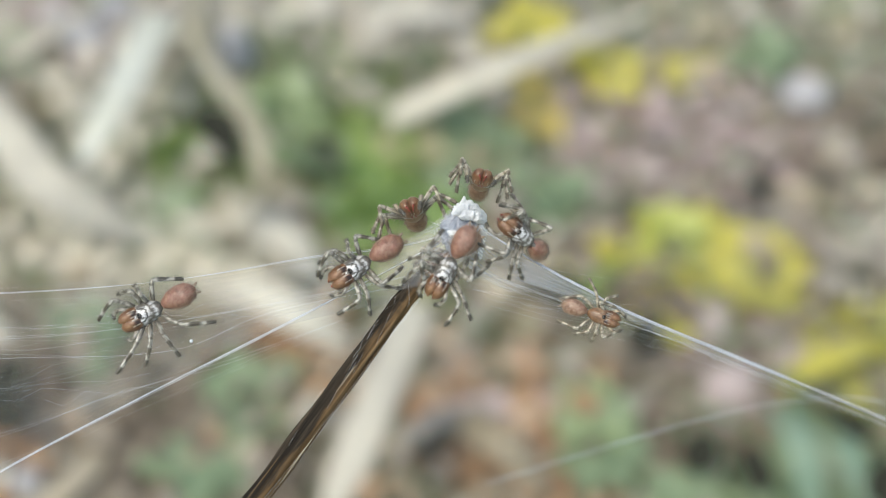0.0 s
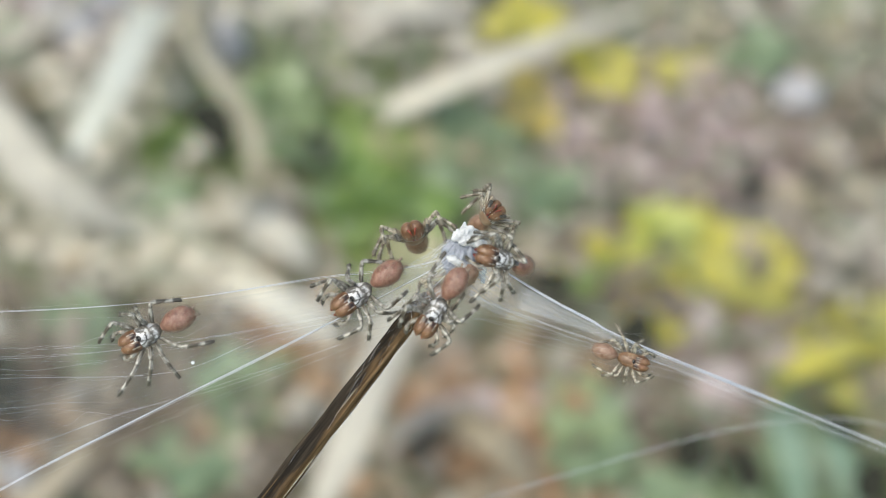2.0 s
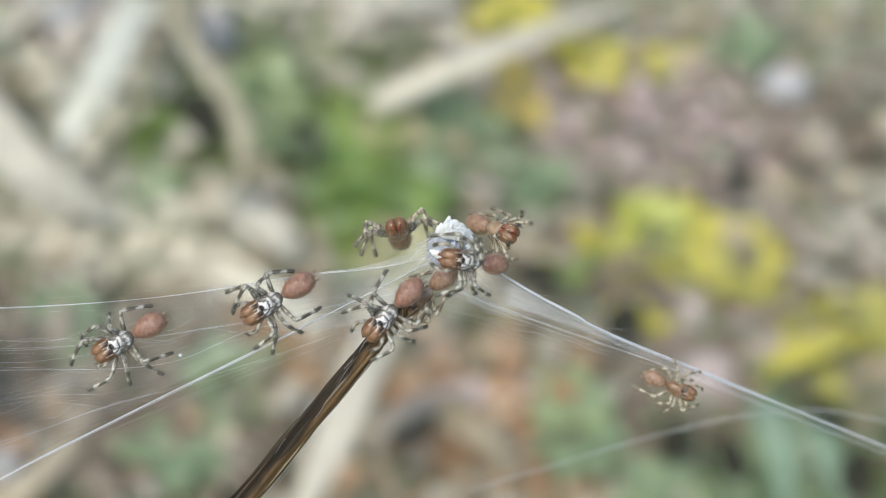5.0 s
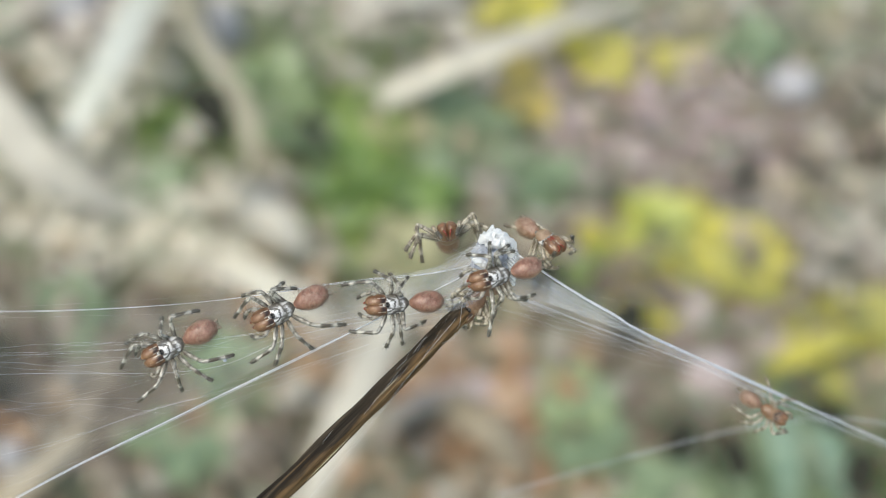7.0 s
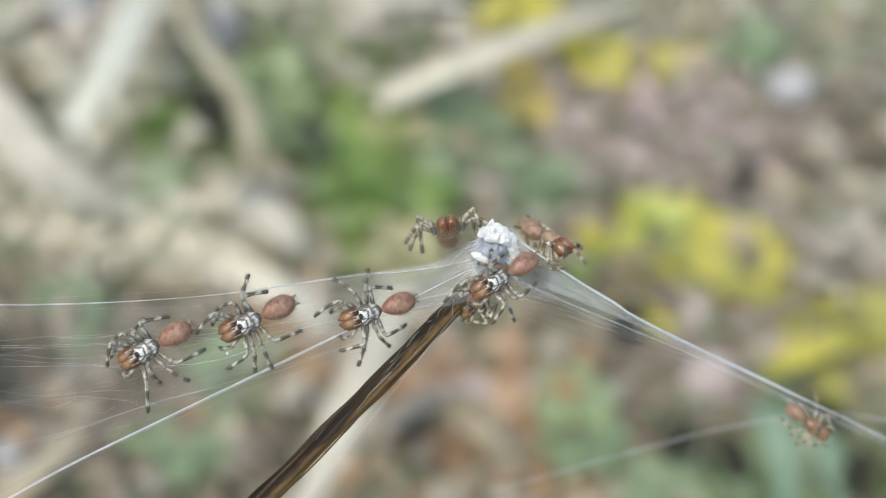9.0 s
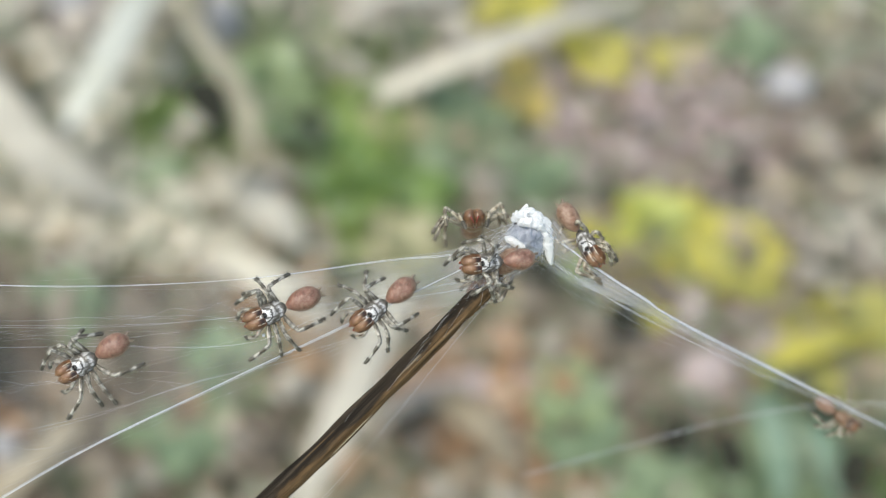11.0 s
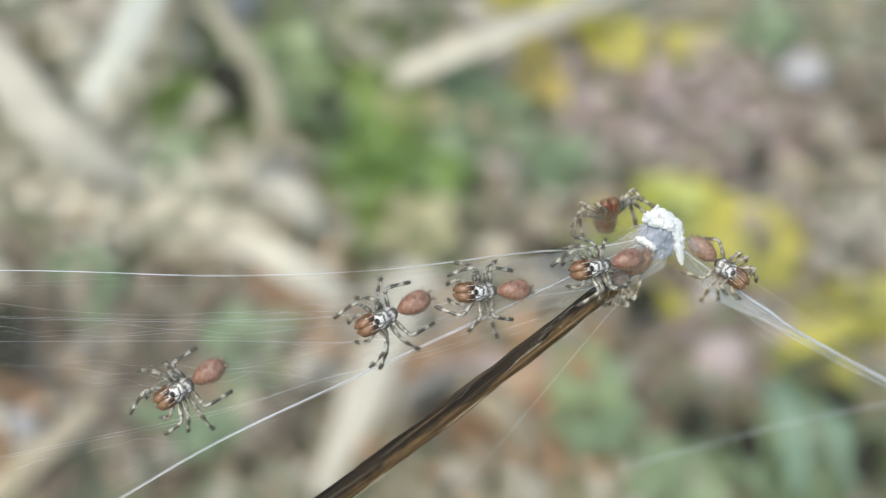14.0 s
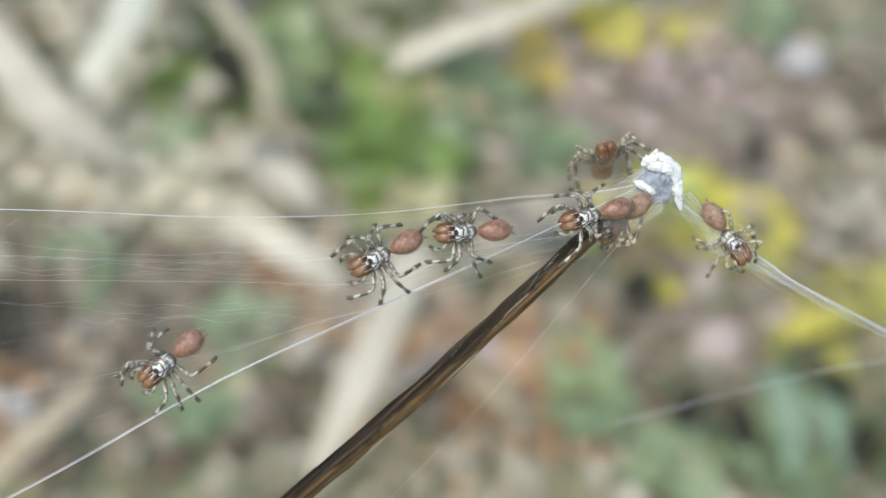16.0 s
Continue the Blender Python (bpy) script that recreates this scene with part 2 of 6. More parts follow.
AMBER = mottled("amber_shell", [(0.3, (0.10, 0.05, 0.022)), (0.5, (0.22, 0.12, 0.06)), (0.7, (0.44, 0.33, 0.22))], 0.00035, 0.28, 0.6, 0.2)
STERNUM = mottled("tan_underside", [(0.3, (0.18, 0.105, 0.055)), (0.7, (0.42, 0.30, 0.20))], 0.0003, 0.4, 0.4, 0.3)
THIGH_GREY = limb_material("grey_thigh", [(0.0, 0.35), (0.25, 0.30), (0.45, 0.62), (0.70, 0.80), (0.76, 0.32), (0.86, 0.70), (1.0, 0.5)], (0.070, 0.056, 0.036), (0.62, 0.585, 0.50))
SHIN_GREY = limb_material("grey_shin", [(0.0, 0.65), (0.20, 0.80), (0.32, 0.24), (0.60, 0.16), (0.70, 0.65), (0.95, 0.90)], (0.070, 0.056, 0.036), (0.62, 0.585, 0.50))
THIGH_TAN = limb_material("tan_thigh", [(0.0, 0.50), (0.25, 0.42), (0.45, 0.75), (0.70, 0.90), (0.76, 0.35), (0.86, 0.8), (1.0, 0.6)], (0.13, 0.10, 0.062), (0.60, 0.54, 0.42))
SHIN_TAN = limb_material("tan_shin", [(0.0, 0.75), (0.18, 0.85), (0.30, 0.28), (0.58, 0.22), (0.66, 0.7), (0.95, 0.9)], (0.13, 0.10, 0.062), (0.60, 0.54, 0.42))
TARSUS = limb_material("dusky_foot", [(0.0, 0.9), (0.13, 0.55), (0.22, 0.10), (0.9, 0.06), (1.0, 0.3)], (0.068, 0.058, 0.041), (0.60, 0.565, 0.48))
TARSUS_TAN = limb_material("tan_foot", [(0.0, 0.9), (0.13, 0.6), (0.22, 0.25), (0.9, 0.20), (1.0, 0.4)], (0.13, 0.104, 0.066), (0.60, 0.54, 0.42))
TAIL = mottled("tan_tail", [(0.3, (0.22, 0.16, 0.11)), (0.7, (0.45, 0.37, 0.29))], 0.0001, 0.6, 0.3, 0.4)
MOUND = mottled("dark_mound", [(0.3, (0.02, 0.017, 0.014)), (0.7, (0.12, 0.10, 0.08))], 0.0001, 0.35, 0.5, 0.3)
EYE = material("black_eye", 0.12, 0.6)[0]
EYE.node_tree.nodes["Principled BSDF"].inputs["Base Color"].default_value = (0.008, 0.007, 0.007, 1)
FANG = mottled("red_mouth", [(0.3, (0.15, 0.018, 0.010)), (0.7, (0.30, 0.06, 0.03))], 0.0001, 0.3, 0.5, 0.2)
PALE = mottled("pale_hair", [(0.3, (0.36, 0.33, 0.29)), (0.7, (0.62, 0.59, 0.55))], 0.0001, 0.6, 0.3, 0.4)
SILK = silk_material("silk", 1.0, 1, (1, 1, 1))
SILK_VEIL = silk_material("silk_veil", 0.17, 1.0, (1.2, 0.012, 1))
SILK_WRAP = silk_material("silk_wrap", 0.32, 1.0, (0.9, 0.05, 1))
SILK_BAND = silk_material("silk_band", 0.42, 1.0, (1.5, 0.03, 1))
TUFT = mottled("matted_silk", [(0.30, (0.72, 0.72, 0.74)), (0.42, (0.92, 0.92, 0.90)), (0.55, (0.97, 0.97, 0.95))], 0.0006, 0.4, 0.6, 0.5, 0.25)
TUFT_CORE = mottled("thin_silk_mat", [(0.30, (0.30, 0.33, 0.40)), (0.5, (0.56, 0.59, 0.66)), (0.7, (0.82, 0.84, 0.88))], 0.0005, 0.45, 0.5, 0.7, 0.4)
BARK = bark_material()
STRAW = mottled("straw", [(0.3, (0.38, 0.34, 0.23)), (0.5, (0.50, 0.46, 0.34)), (0.7, (0.64, 0.60, 0.48))], 0.02, 0.6, 0.3, 0.2, 0.2, 0.25)
STRAW_PALE = mottled("bleached_straw", [(0.3, (0.54, 0.50, 0.41)), (0.6, (0.74, 0.69, 0.555))], 0.02, 0.55, 0.3, 0.2, 0.2, 0.2)
GREEN = mottled("fresh_leaf", [(0.3, (0.11, 0.19, 0.04)), (0.55, (0.22, 0.33, 0.085)), (0.75, (0.36, 0.47, 0.17))], 0.008, 0.45, 0.4, 0.2, 0.35, 0.3)
SAGE = mottled("grey_green_leaf", [(0.3, (0.19, 0.26, 0.15)), (0.6, (0.31, 0.385, 0.225)), (0.75, (0.46, 0.52, 0.355))], 0.01, 0.5, 0.3, 0.2, 0.3, 0.3)
YELLOW = mottled("yellow_leaf", [(0.3, (0.48, 0.425, 0.075)), (0.55, (0.67, 0.61, 0.135)), (0.75, (0.80, 0.745, 0.29))], 0.01, 0.5, 0.3, 0.2, 0.35, 0.2)
OCHRE = mottled("dry_leaf_brown", [(0.3, (0.32, 0.26, 0.17)), (0.55, (0.43, 0.36, 0.25)), (0.75, (0.56, 0.49, 0.37))], 0.01, 0.7, 0.2, 0.4, 0.1, 0.5)
MAUVE = mottled("dry_leaf_mauve", [(0.3, (0.34, 0.30, 0.25)), (0.55, (0.47, 0.43, 0.345)), (0.75, (0.61, 0.57, 0.475))], 0.01, 0.7, 0.2, 0.4, 0.1, 0.5)
STONE = mottled("pale_stone", [(0.3, (0.35, 0.335, 0.33)), (0.7, (0.53, 0.51, 0.50))], 0.01, 0.8, 0.2, 0.4)
MINT = mottled("mint_leaf", [(0.3, (0.29, 0.36, 0.17)), (0.55, (0.42, 0.50, 0.27)), (0.75, (0.57, 0.63, 0.42))], 0.008, 0.5, 0.3, 0.2, 0.35, 0.3)
TEAL = mottled("bluish_green_leaf", [(0.3, (0.28, 0.39, 0.27)), (0.55, (0.42, 0.53, 0.39)), (0.75, (0.57, 0.66, 0.52))], 0.008, 0.5, 0.3, 0.2, 0.35, 0.3)
GREENISH = mottled("greenish_straw", [(0.3, (0.58, 0.58, 0.48)), (0.6, (0.78, 0.78, 0.70))], 0.02, 0.55, 0.3, 0.2, 0.2, 0.2)
LIME = mottled("light_green_leaf", [(0.3, (0.20, 0.29, 0.06)), (0.55, (0.33, 0.43, 0.13)), (0.75, (0.48, 0.55, 0.24))], 0.008, 0.5, 0.3, 0.2, 0.35, 0.3)
PALE_LIME = mottled("pale_lime_leaf", [(0.3, (0.44, 0.47, 0.10)), (0.55, (0.60, 0.63, 0.20)), (0.75, (0.74, 0.76, 0.36))], 0.008, 0.5, 0.3, 0.2, 0.35, 0.2)
BUFF = mottled("buff_leaf", [(0.3, (0.34, 0.32, 0.17)), (0.55, (0.48, 0.45, 0.27)), (0.75, (0.60, 0.57, 0.38))], 0.008, 0.6, 0.2, 0.3, 0.2, 0.3)
OLIVE = mottled("olive_yellow_leaf", [(0.3, (0.33, 0.31, 0.065)), (0.55, (0.46, 0.43, 0.115)), (0.75, (0.57, 0.54, 0.22))], 0.01, 0.5, 0.3, 0.2, 0.35, 0.2)
GOLD = mottled("golden_leaf", [(0.3, (0.54, 0.42, 0.10)), (0.55, (0.70, 0.57, 0.20)), (0.75, (0.80, 0.68, 0.34))], 0.008, 0.5, 0.3, 0.2, 0.35, 0.2)
RUST = mottled("rust_leaf", [(0.3, (0.33, 0.19, 0.10)), (0.55, (0.50, 0.34, 0.21)), (0.75, (0.64, 0.49, 0.35))], 0.008, 0.7, 0.2, 0.4, 0.15, 0.4)
PLUM = mottled("plum_leaf", [(0.3, (0.28, 0.21, 0.185)), (0.55, (0.43, 0.345, 0.315)), (0.75, (0.58, 0.49, 0.46))], 0.008, 0.7, 0.2, 0.4, 0.1, 0.4)
# near-black colour that paints the shade of gaps in the litter
GAP_SHADE = mottled("gap_shade", [(0.3, (0.014, 0.015, 0.010)), (0.7, (0.054, 0.054, 0.038))], 0.004, 0.9, 0.1, 0.4)
DUN = mottled("dun_leaf", [(0.3, (0.13, 0.10, 0.07)), (0.55, (0.24, 0.20, 0.15)), (0.75, (0.37, 0.32, 0.25))], 0.008, 0.7, 0.2, 0.4, 0.1, 0.4)
EARTH = mottled("leaf_mould", [(0.28, (0.20, 0.205, 0.135)), (0.42, (0.30, 0.305, 0.205)), (0.55, (0.38, 0.38, 0.25)), (0.70, (0.48, 0.475, 0.335))], 0.018, 0.9, 0.1, 0.8)


# ---- mesh helpers ----
def finish(bm, name, smooth=True):
    me = bpy.data.meshes.new(name)
    bmesh.ops.recalc_face_normals(bm, faces=bm.faces)
    bm.to_mesh(me)
    bm.free()
    if smooth:
        me.polygons.foreach_set("use_smooth", [True] * len(me.polygons))
    return me


def part(name, bm, mat, parent, label=""):
    """One mesh object under a thing or a part; bm may be a bmesh or finished mesh data."""
    me = bm if isinstance(bm, bpy.types.Mesh) else finish(bm, name)
    if not me.materials:
        me.materials.append(mat)
    ob = new(name, me)
    ob.parent = parent
    return tagged(ob, label)


def tube(bm, pts, radii, n=8, cap=True, flat=1.0):
    """A round skin along points, with a radius at each."""
    pts = [Vector(p) for p in pts]
    rings = []
    side = None
    for i, p in enumerate(pts):
        d = (pts[min(i + 1, len(pts) - 1)] - pts[max(i - 1, 0)]).normalized()
        if side is None:
            side = d.orthogonal().normalized()
        side = (side - d * side.dot(d)).normalized()
        up = d.cross(side)
        r = radii[i] if isinstance(radii, (list, tuple)) else radii
        rings.append([bm.verts.new(p + (side * math.cos(a) + up * math.sin(a) * flat) * r) for a in (2 * math.pi * k / n for k in range(n))])
    for a, b in zip(rings, rings[1:]):
        for k in range(n):
            bm.faces.new((a[k], a[(k + 1) % n], b[(k + 1) % n], b[k]))
    if cap:
        bm.faces.new(rings[0][::-1])
        bm.faces.new(rings[-1])


def blob(bm, centre, radii, rough=0.0, freq=1.0, seed=0.0, seg=24, rings=14, shape=None):
    """A rounded body; shape(u) widens or narrows it along x, u from -1 to 1."""
    made = bmesh.ops.create_uvsphere(bm, u_segments=seg, v_segments=rings, radius=1.0)
    for v in made["verts"]:
        p = Vector((v.co.z, v.co.x, v.co.y))
        k = shape(p.x) if shape else 1.0
        n = 1 + rough * noise.noise(p * freq + Vector((seed, seed * 2, -seed)))
        v.co = Vector((p.x * radii[0] * n, p.y * radii[1] * k * n, p.z * radii[2] * k * n)) + Vector(centre)
    return made["verts"]


def hair(bm, root, way, length, r):
    """A stiff hair: a thin three-sided spike."""
    way = Vector(way).normalized()
    s = way.orthogonal().normalized() * r
    t = way.cross(s)
    root = Vector(root)
    base = [bm.verts.new(root + s), bm.verts.new(root - s * 0.5 + t * 0.87), bm.verts.new(root - s * 0.5 - t * 0.87)]
    tip = bm.verts.new(root + way * length)
    for k in range(3):
        bm.faces.new((base[k], base[(k + 1) % 3], tip))


def spline(ctrl, n):
    """n + 1 points on a smooth curve through the control points."""
    c = [Vector(p) for p in ctrl]
    c = [c[0] * 2 - c[1]] + c + [c[-1] * 2 - c[-2]]
    out = []
    spans = len(c) - 3
    for i in range(n + 1):
        u = i / n * spans
        k = min(int(u), spans - 1)
        u -= k
        a, b, d, e = c[k:k + 4]
        out.append(0.5 * ((2 * b) + (d - a) * u + (2 * a - 5 * b + 4 * d - e) * u * u + (3 * b - a - 3 * d + e) * u ** 3))
    return out


# ---- ground and what grows and lies on it ----
def make_ground():
    bm = bmesh.new()
    ring = [0.0, 0.06, 0.12, 0.2, 0.3, 0.45, 0.7, 1.2, 3, 10, 40, 200, 900]
    n = 48
    centre = bm.verts.new((0, 0, 0))
    last = None
    for r in ring[1:]:
        row = []
        for k in range(n):
            a = 2 * math.pi * k / n
            p = Vector((r * math.cos(a), r * math.sin(a), 0))
            p.z = 0.006 * (noise.noise(p * 14) - 0.2) * min(1, r / 0.1) - 0.004
            row.append(bm.verts.new(p))
        for k in range(n):
            if last:
                bm.faces.new((last[k], row[k], row[(k + 1) % n], last[(k + 1) % n]))
            else:
                bm.faces.new((centre, row[k], row[(k + 1) % n]))
        last = row
    me = finish(bm, "ground")
    me.materials.append(EARTH)
    tagged(new("ground", me), "brown leaf mould with bits of straw", "ground", kind="structure")


def leaf_into(bm, base, way, length, width, lift=0.25, fold=0.25, teeth=0.0):
    """An oval leaf with a folded midrib and a little body, from its base along way."""
    way = Vector(way).normalized()
    side = way.cross(Vector((0, 0, 1))).normalized()
    up = side.cross(way)
    rows = []
    n = 7
    for i in range(n + 1):
        u = i / n
        w = width * 0.5 * (math.sin(math.pi * min(1, u ** 0.8 * 0.97 + 0.03)) ** 0.8) * (1 + teeth * (i % 2))
        c = Vector(base) + way * length * u + up * length * lift * math.sin(u * 2.2)
        rows.append([bm.verts.new(c + side * w * s + up * (abs(s) * w * fold)) for s in (-1, -0.5, 0, 0.5, 1)])
    for a, b in zip(rows, rows[1:]):
        for k in range(4):
            bm.faces.new((a[k], a[k + 1], b[k + 1], b[k]))


def blade_mesh(pts, width, thick=0.0004, fold=0.2, taper=0.25):
    """A grass blade: a long folded ribbon with thickness, narrowing to its tip."""
    bm = bmesh.new()
    p = spline(pts, 22)
    rows = []
    for i, c in enumerate(p):
        d = (p[min(i + 1, 22)] - p[max(i - 1, 0)]).normalized()
        side = d.cross(Vector((0, 0, 1)))
        side = side.normalized() if side.length > 1e-6 else Vector((1, 0, 0))
        up = side.cross(d)
        w = width * 0.5 * (taper + (1 - taper) * min(1, (1 - i / 22) * 3.5)) * (1 + 0.06 * noise.noise(c * 160))
        top = [bm.verts.new(c + side * w * s + up * (abs(s) * w * fold + thick)) for s in (-1, -0.4, 0, 0.4, 1)]
        bot = [bm.verts.new(c + side * w * s + up * (abs(s) * w * fold - thick)) for s in (1, 0.4, 0, -0.4, -1)]
        rows.append(top + bot)
    for a, b in zip(rows, rows[1:]):
        for k in range(10):
            bm.faces.new((a[k], a[(k + 1) % 10], b[(k + 1) % 10], b[k]))
    bm.faces.new(rows[0][::-1])
    bm.faces.new(rows[-1])
    return finish(bm, "grass_blade")


def make_blade(pts, width, mat, label, name="straw_blade", group="straw blades on the ground"):
    me = blade_mesh(pts, width)
    me.materials.append(mat)
    return tagged(new(name, me), label, "grass", group)


def make_plant(name, x, y, spread, count, size, mat, label, seed, height=0.012):
    """A low rosette: short stalks and oval leaves that rise and spread from one root."""
    rnd = random.Random(seed)
    root = tagged(new(name), label, "plant", "low herbs")
    root.matrix_basis = Matrix.Translation((x, y, 0))
    for i in range(count):
        a = 2.4 * i + rnd.uniform(-0.4, 0.4)
        r = spread * math.sqrt((i + 0.5) / count) * rnd.uniform(0.7, 1.1)
        h = height * rnd.uniform(0.5, 1.2)
        at = Vector((0.5 * r * math.cos(a), 0.5 * r * math.sin(a), h))
        bm = bmesh.new()
        tube(bm, spline([(0, 0, 0), at * 0.5 + Vector((0, 0, h * 0.3)), at], 5), 0.0006, 5)
        part("stalk", bm, SAGE, root)
        bm = bmesh.new()
        b = a + rnd.uniform(-0.7, 0.7)
        leaf_into(bm, at, (math.cos(b), math.sin(b), rnd.uniform(-0.1, 0.15)), size * rnd.uniform(0.8, 1.15), size * rnd.uniform(0.65, 0.9), rnd.uniform(-0.05, 0.15))
        part("leaf", bm, mat, root)
    return root


def scatter(name, label, category, count, centre, spread, seed, mat, kind, size):
    """Uncountable litter of one sort round a centre."""
    rnd = random.Random(seed)
    bm = bmesh.new()
    for i in range(count):
        x, y = rnd.gauss(centre[0], spread[0]), rnd.gauss(centre[1], spread[1])
        a = rnd.uniform(0, 2 * math.pi)
        s = size * rnd.uniform(0.6, 1.5)
        if kind == "leaf":
            leaf_into(bm, (x, y, rnd.uniform(0, 0.006)), (math.cos(a), math.sin(a), rnd.uniform(-0.3, 0.4)), s, s * rnd.uniform(0.4, 0.7), rnd.uniform(-0.2, 0.3))
        else:
            lean = rnd.uniform(0.1, 1.0) if kind == "grass" else rnd.uniform(0.0, 0.12)
            d = Vector((math.cos(a), math.sin(a), lean))
            p = [Vector((x, y, 0.001)), Vector((x, y, 0.001)) + d * s * 0.5, Vector((x, y, 0.001)) + Vector((d.x, d.y, d.z * 0.7)) * s]
            tube(bm, spline(p, 4), [s * 0.035, s * 0.04, s * 0.035, s * 0.025, s * 0.006], 4, True, 0.3)
    me = finish(bm, name)
    me.materials.append(mat)
    tagged(new(name, me), label, category, kind="stuff")


make_ground()
PALE_LABEL = "pale bleached straw blade lying on the ground"
make_blade([(-0.0116, 0.0255, 0.012), (0.0129, 0.0335, 0.020), (0.0483, 0.0594, 0.012)], 0.0056, STRAW_PALE, "long dry straw blade lying across the herbs")
make_blade([(-0.1226, 0.0540, 0.010), (-0.0917, 0.0173, 0.016), (-0.0808, 0.0037, 0.018), (-0.0719, -0.0005, 0.014), (-0.0605, -0.0026, 0.006)], 0.0100, STRAW_PALE, PALE_LABEL)
make_blade([(-0.0443, -0.0111, 0.006), (-0.0324, -0.0217, 0.012), (-0.0182, -0.0278, 0.006)], 0.0075, STRAW_PALE, PALE_LABEL)
make_blade([(-0.0628, 0.0500, 0.020), (-0.0662, 0.0210, 0.026), (-0.0735, 0.0068, 0.020)], 0.0082, GREENISH, "pale greenish straw blade lying on the ground")
make_blade([(-0.0600, 0.0700, 0.010), (-0.0520, 0.0369, 0.024), (-0.0440, 0.0170, 0.033), (-0.0373, 0.0054, 0.036), (-0.0343, -0.0041, 0.034), (-0.0380, -0.0060, 0.020), (-0.0476, -0.0034, 0.005)], 0.0040, STRAW, "arched dry pale grass stem over a dark hollow", "dry_grass_arch")
make_blade([(-0.0049, -0.0331, 0.030), (-0.0111, -0.0554, 0.034), (-0.0199, -0.0772, 0.030)], 0.0068, STRAW_PALE, PALE_LABEL)
make_blade([(-0.0420, -0.0010, 0.016), (-0.0350, -0.0062, 0.017), (-0.0290, -0.0110, 0.016), (-0.0250, -0.0150, 0.012)], 0.0075, STRAW_PALE, PALE_LABEL)
make_blade([(0.0038, -0.0432, 0.006), (0.0120, -0.0510, 0.010), (0.0183, -0.0565, 0.005)], 0.0062, OCHRE, "orange-brown dry blade on the ground")
make_blade([(0.0576, 0.0266, 0.004), (0.0644, 0.0154, 0.006), (0.0710, 0.0077, 0.004)], 0.004, MAUVE, "greyish pink dry blade on the ground")
make_blade([(-0.0068, -0.0458, 0.004), (0.0050, -0.0415, 0.005), (0.0234, -0.0384, 0.006)], 0.005, PLUM, "greyish tan dry blade on the ground")
make_blade([(-0.0193, 0.0580, 0.006), (-0.0058, 0.0596, 0.010), (0.0102, 0.0618, 0.006)], 0.005, MAUVE, "greyish pink dry blade on the ground")
make_blade([(0.0651, -0.0360, 0.005), (0.0728, -0.0349, 0.014), (0.0903, -0.0252, 0.005)], 0.005, YELLOW, "dull yellow grass blade bent to the ground")
make_blade([(-0.1026, 0.0471, 0.006), (-0.0911, 0.0540, 0.010), (-0.0834, 0.0656, 0.006)], 0.0055, MAUVE, "greyish dry blade on the ground")
make_blade([(0.0563, -0.0605, 0.004), (0.0632, -0.0508, 0.012), (0.0690, -0.0372, 0.006)], 0.0062, SAGE, "grey-green grass blade beside low herbs")
make_blade([(0.0717, -0.0605, 0.004), (0.0684, -0.0531, 0.012), (0.0748, -0.0408, 0.006)], 0.005, SAGE, "grey-green grass blade beside low herbs")
make_blade([(-0.0808, -0.0719, 0.006), (-0.0713, -0.0641, 0.010), (-0.0656, -0.0546, 0.007), (-0.0621, -0.0481, 0.004)], 0.0055, OCHRE, "tan dry blade on the ground")
YELLOW_HERB, GREEN_HERB, SAGE_HERB = "low herb with yellow oval leaves", "low herb with fresh green leaves", "low herb with grey-green leaves"
make_plant("yellow_herb", 0.0503, -0.0042, 0.0075, 16, 0.0105, YELLOW, YELLOW_HERB, 70, 0.0055)
make_plant("yellow_herb", 0.0665, -0.0078, 0.0070, 14, 0.0105, YELLOW, YELLOW_HERB, 71, 0.0055)
make_plant("yellow_herb", 0.0574, -0.0141, 0.0050, 8, 0.0095, OLIVE, "small herb with olive yellow leaves", 72, 0.0055)
make_plant("yellow_herb", 0.0460, -0.0169, 0.0050, 9, 0.0095, YELLOW, YELLOW_HERB, 73, 0.0055)
make_plant("yellow_herb", 0.0703, -0.0209, 0.0045, 8, 0.0090, OLIVE, "small herb with olive yellow leaves", 74, 0.0055)
make_plant("yellow_herb", 0.0875, -0.0243, 0.0055, 10, 0.0105, OLIVE, "small herb with olive yellow leaves", 75, 0.0055)
make_plant("yellow_herb", 0.0728, -0.0364, 0.0035, 7, 0.0080, OLIVE, "small herb with olive yellow leaves", 76, 0.0055)
make_plant("yellow_herb", 0.0816, -0.0339, 0.0035, 6, 0.0080, LIME, "small herb with dull yellow-green leaves", 77, 0.0055)
make_plant("yellow_herb", 0.0362, -0.0092, 0.0040, 7, 0.0090, YELLOW, "small herb with yellow leaves", 97, 0.0055)
make_plant("yellow_herb", 0.0578, -0.0064, 0.0040, 7, 0.0095, YELLOW, YELLOW_HERB, 98, 0.0050)
make_plant("yellow_herb", 0.0314, -0.0099, 0.0045, 6, 0.0080, LIME, "small herb with dull yellow-green leaves", 78, 0.0055)
make_plant("yellow_herb", 0.0295, -0.0120, 0.0030, 5, 0.0080, YELLOW, "small herb with yellow leaves", 79, 0.0055)
make_plant("yellow_herb", 0.0387, 0.0463, 0.0055, 13, 0.0095, YELLOW, YELLOW_HERB, 80, 0.0055)
make_plant("yellow_herb", 0.0199, 0.0591, 0.0065, 12, 0.0100, YELLOW, YELLOW_HERB, 81, 0.0055)
make_plant("yellow_herb", 0.0213, 0.0347, 0.0040, 8, 0.0085, GOLD, "small herb with golden yellow leaves", 82, 0.0055)
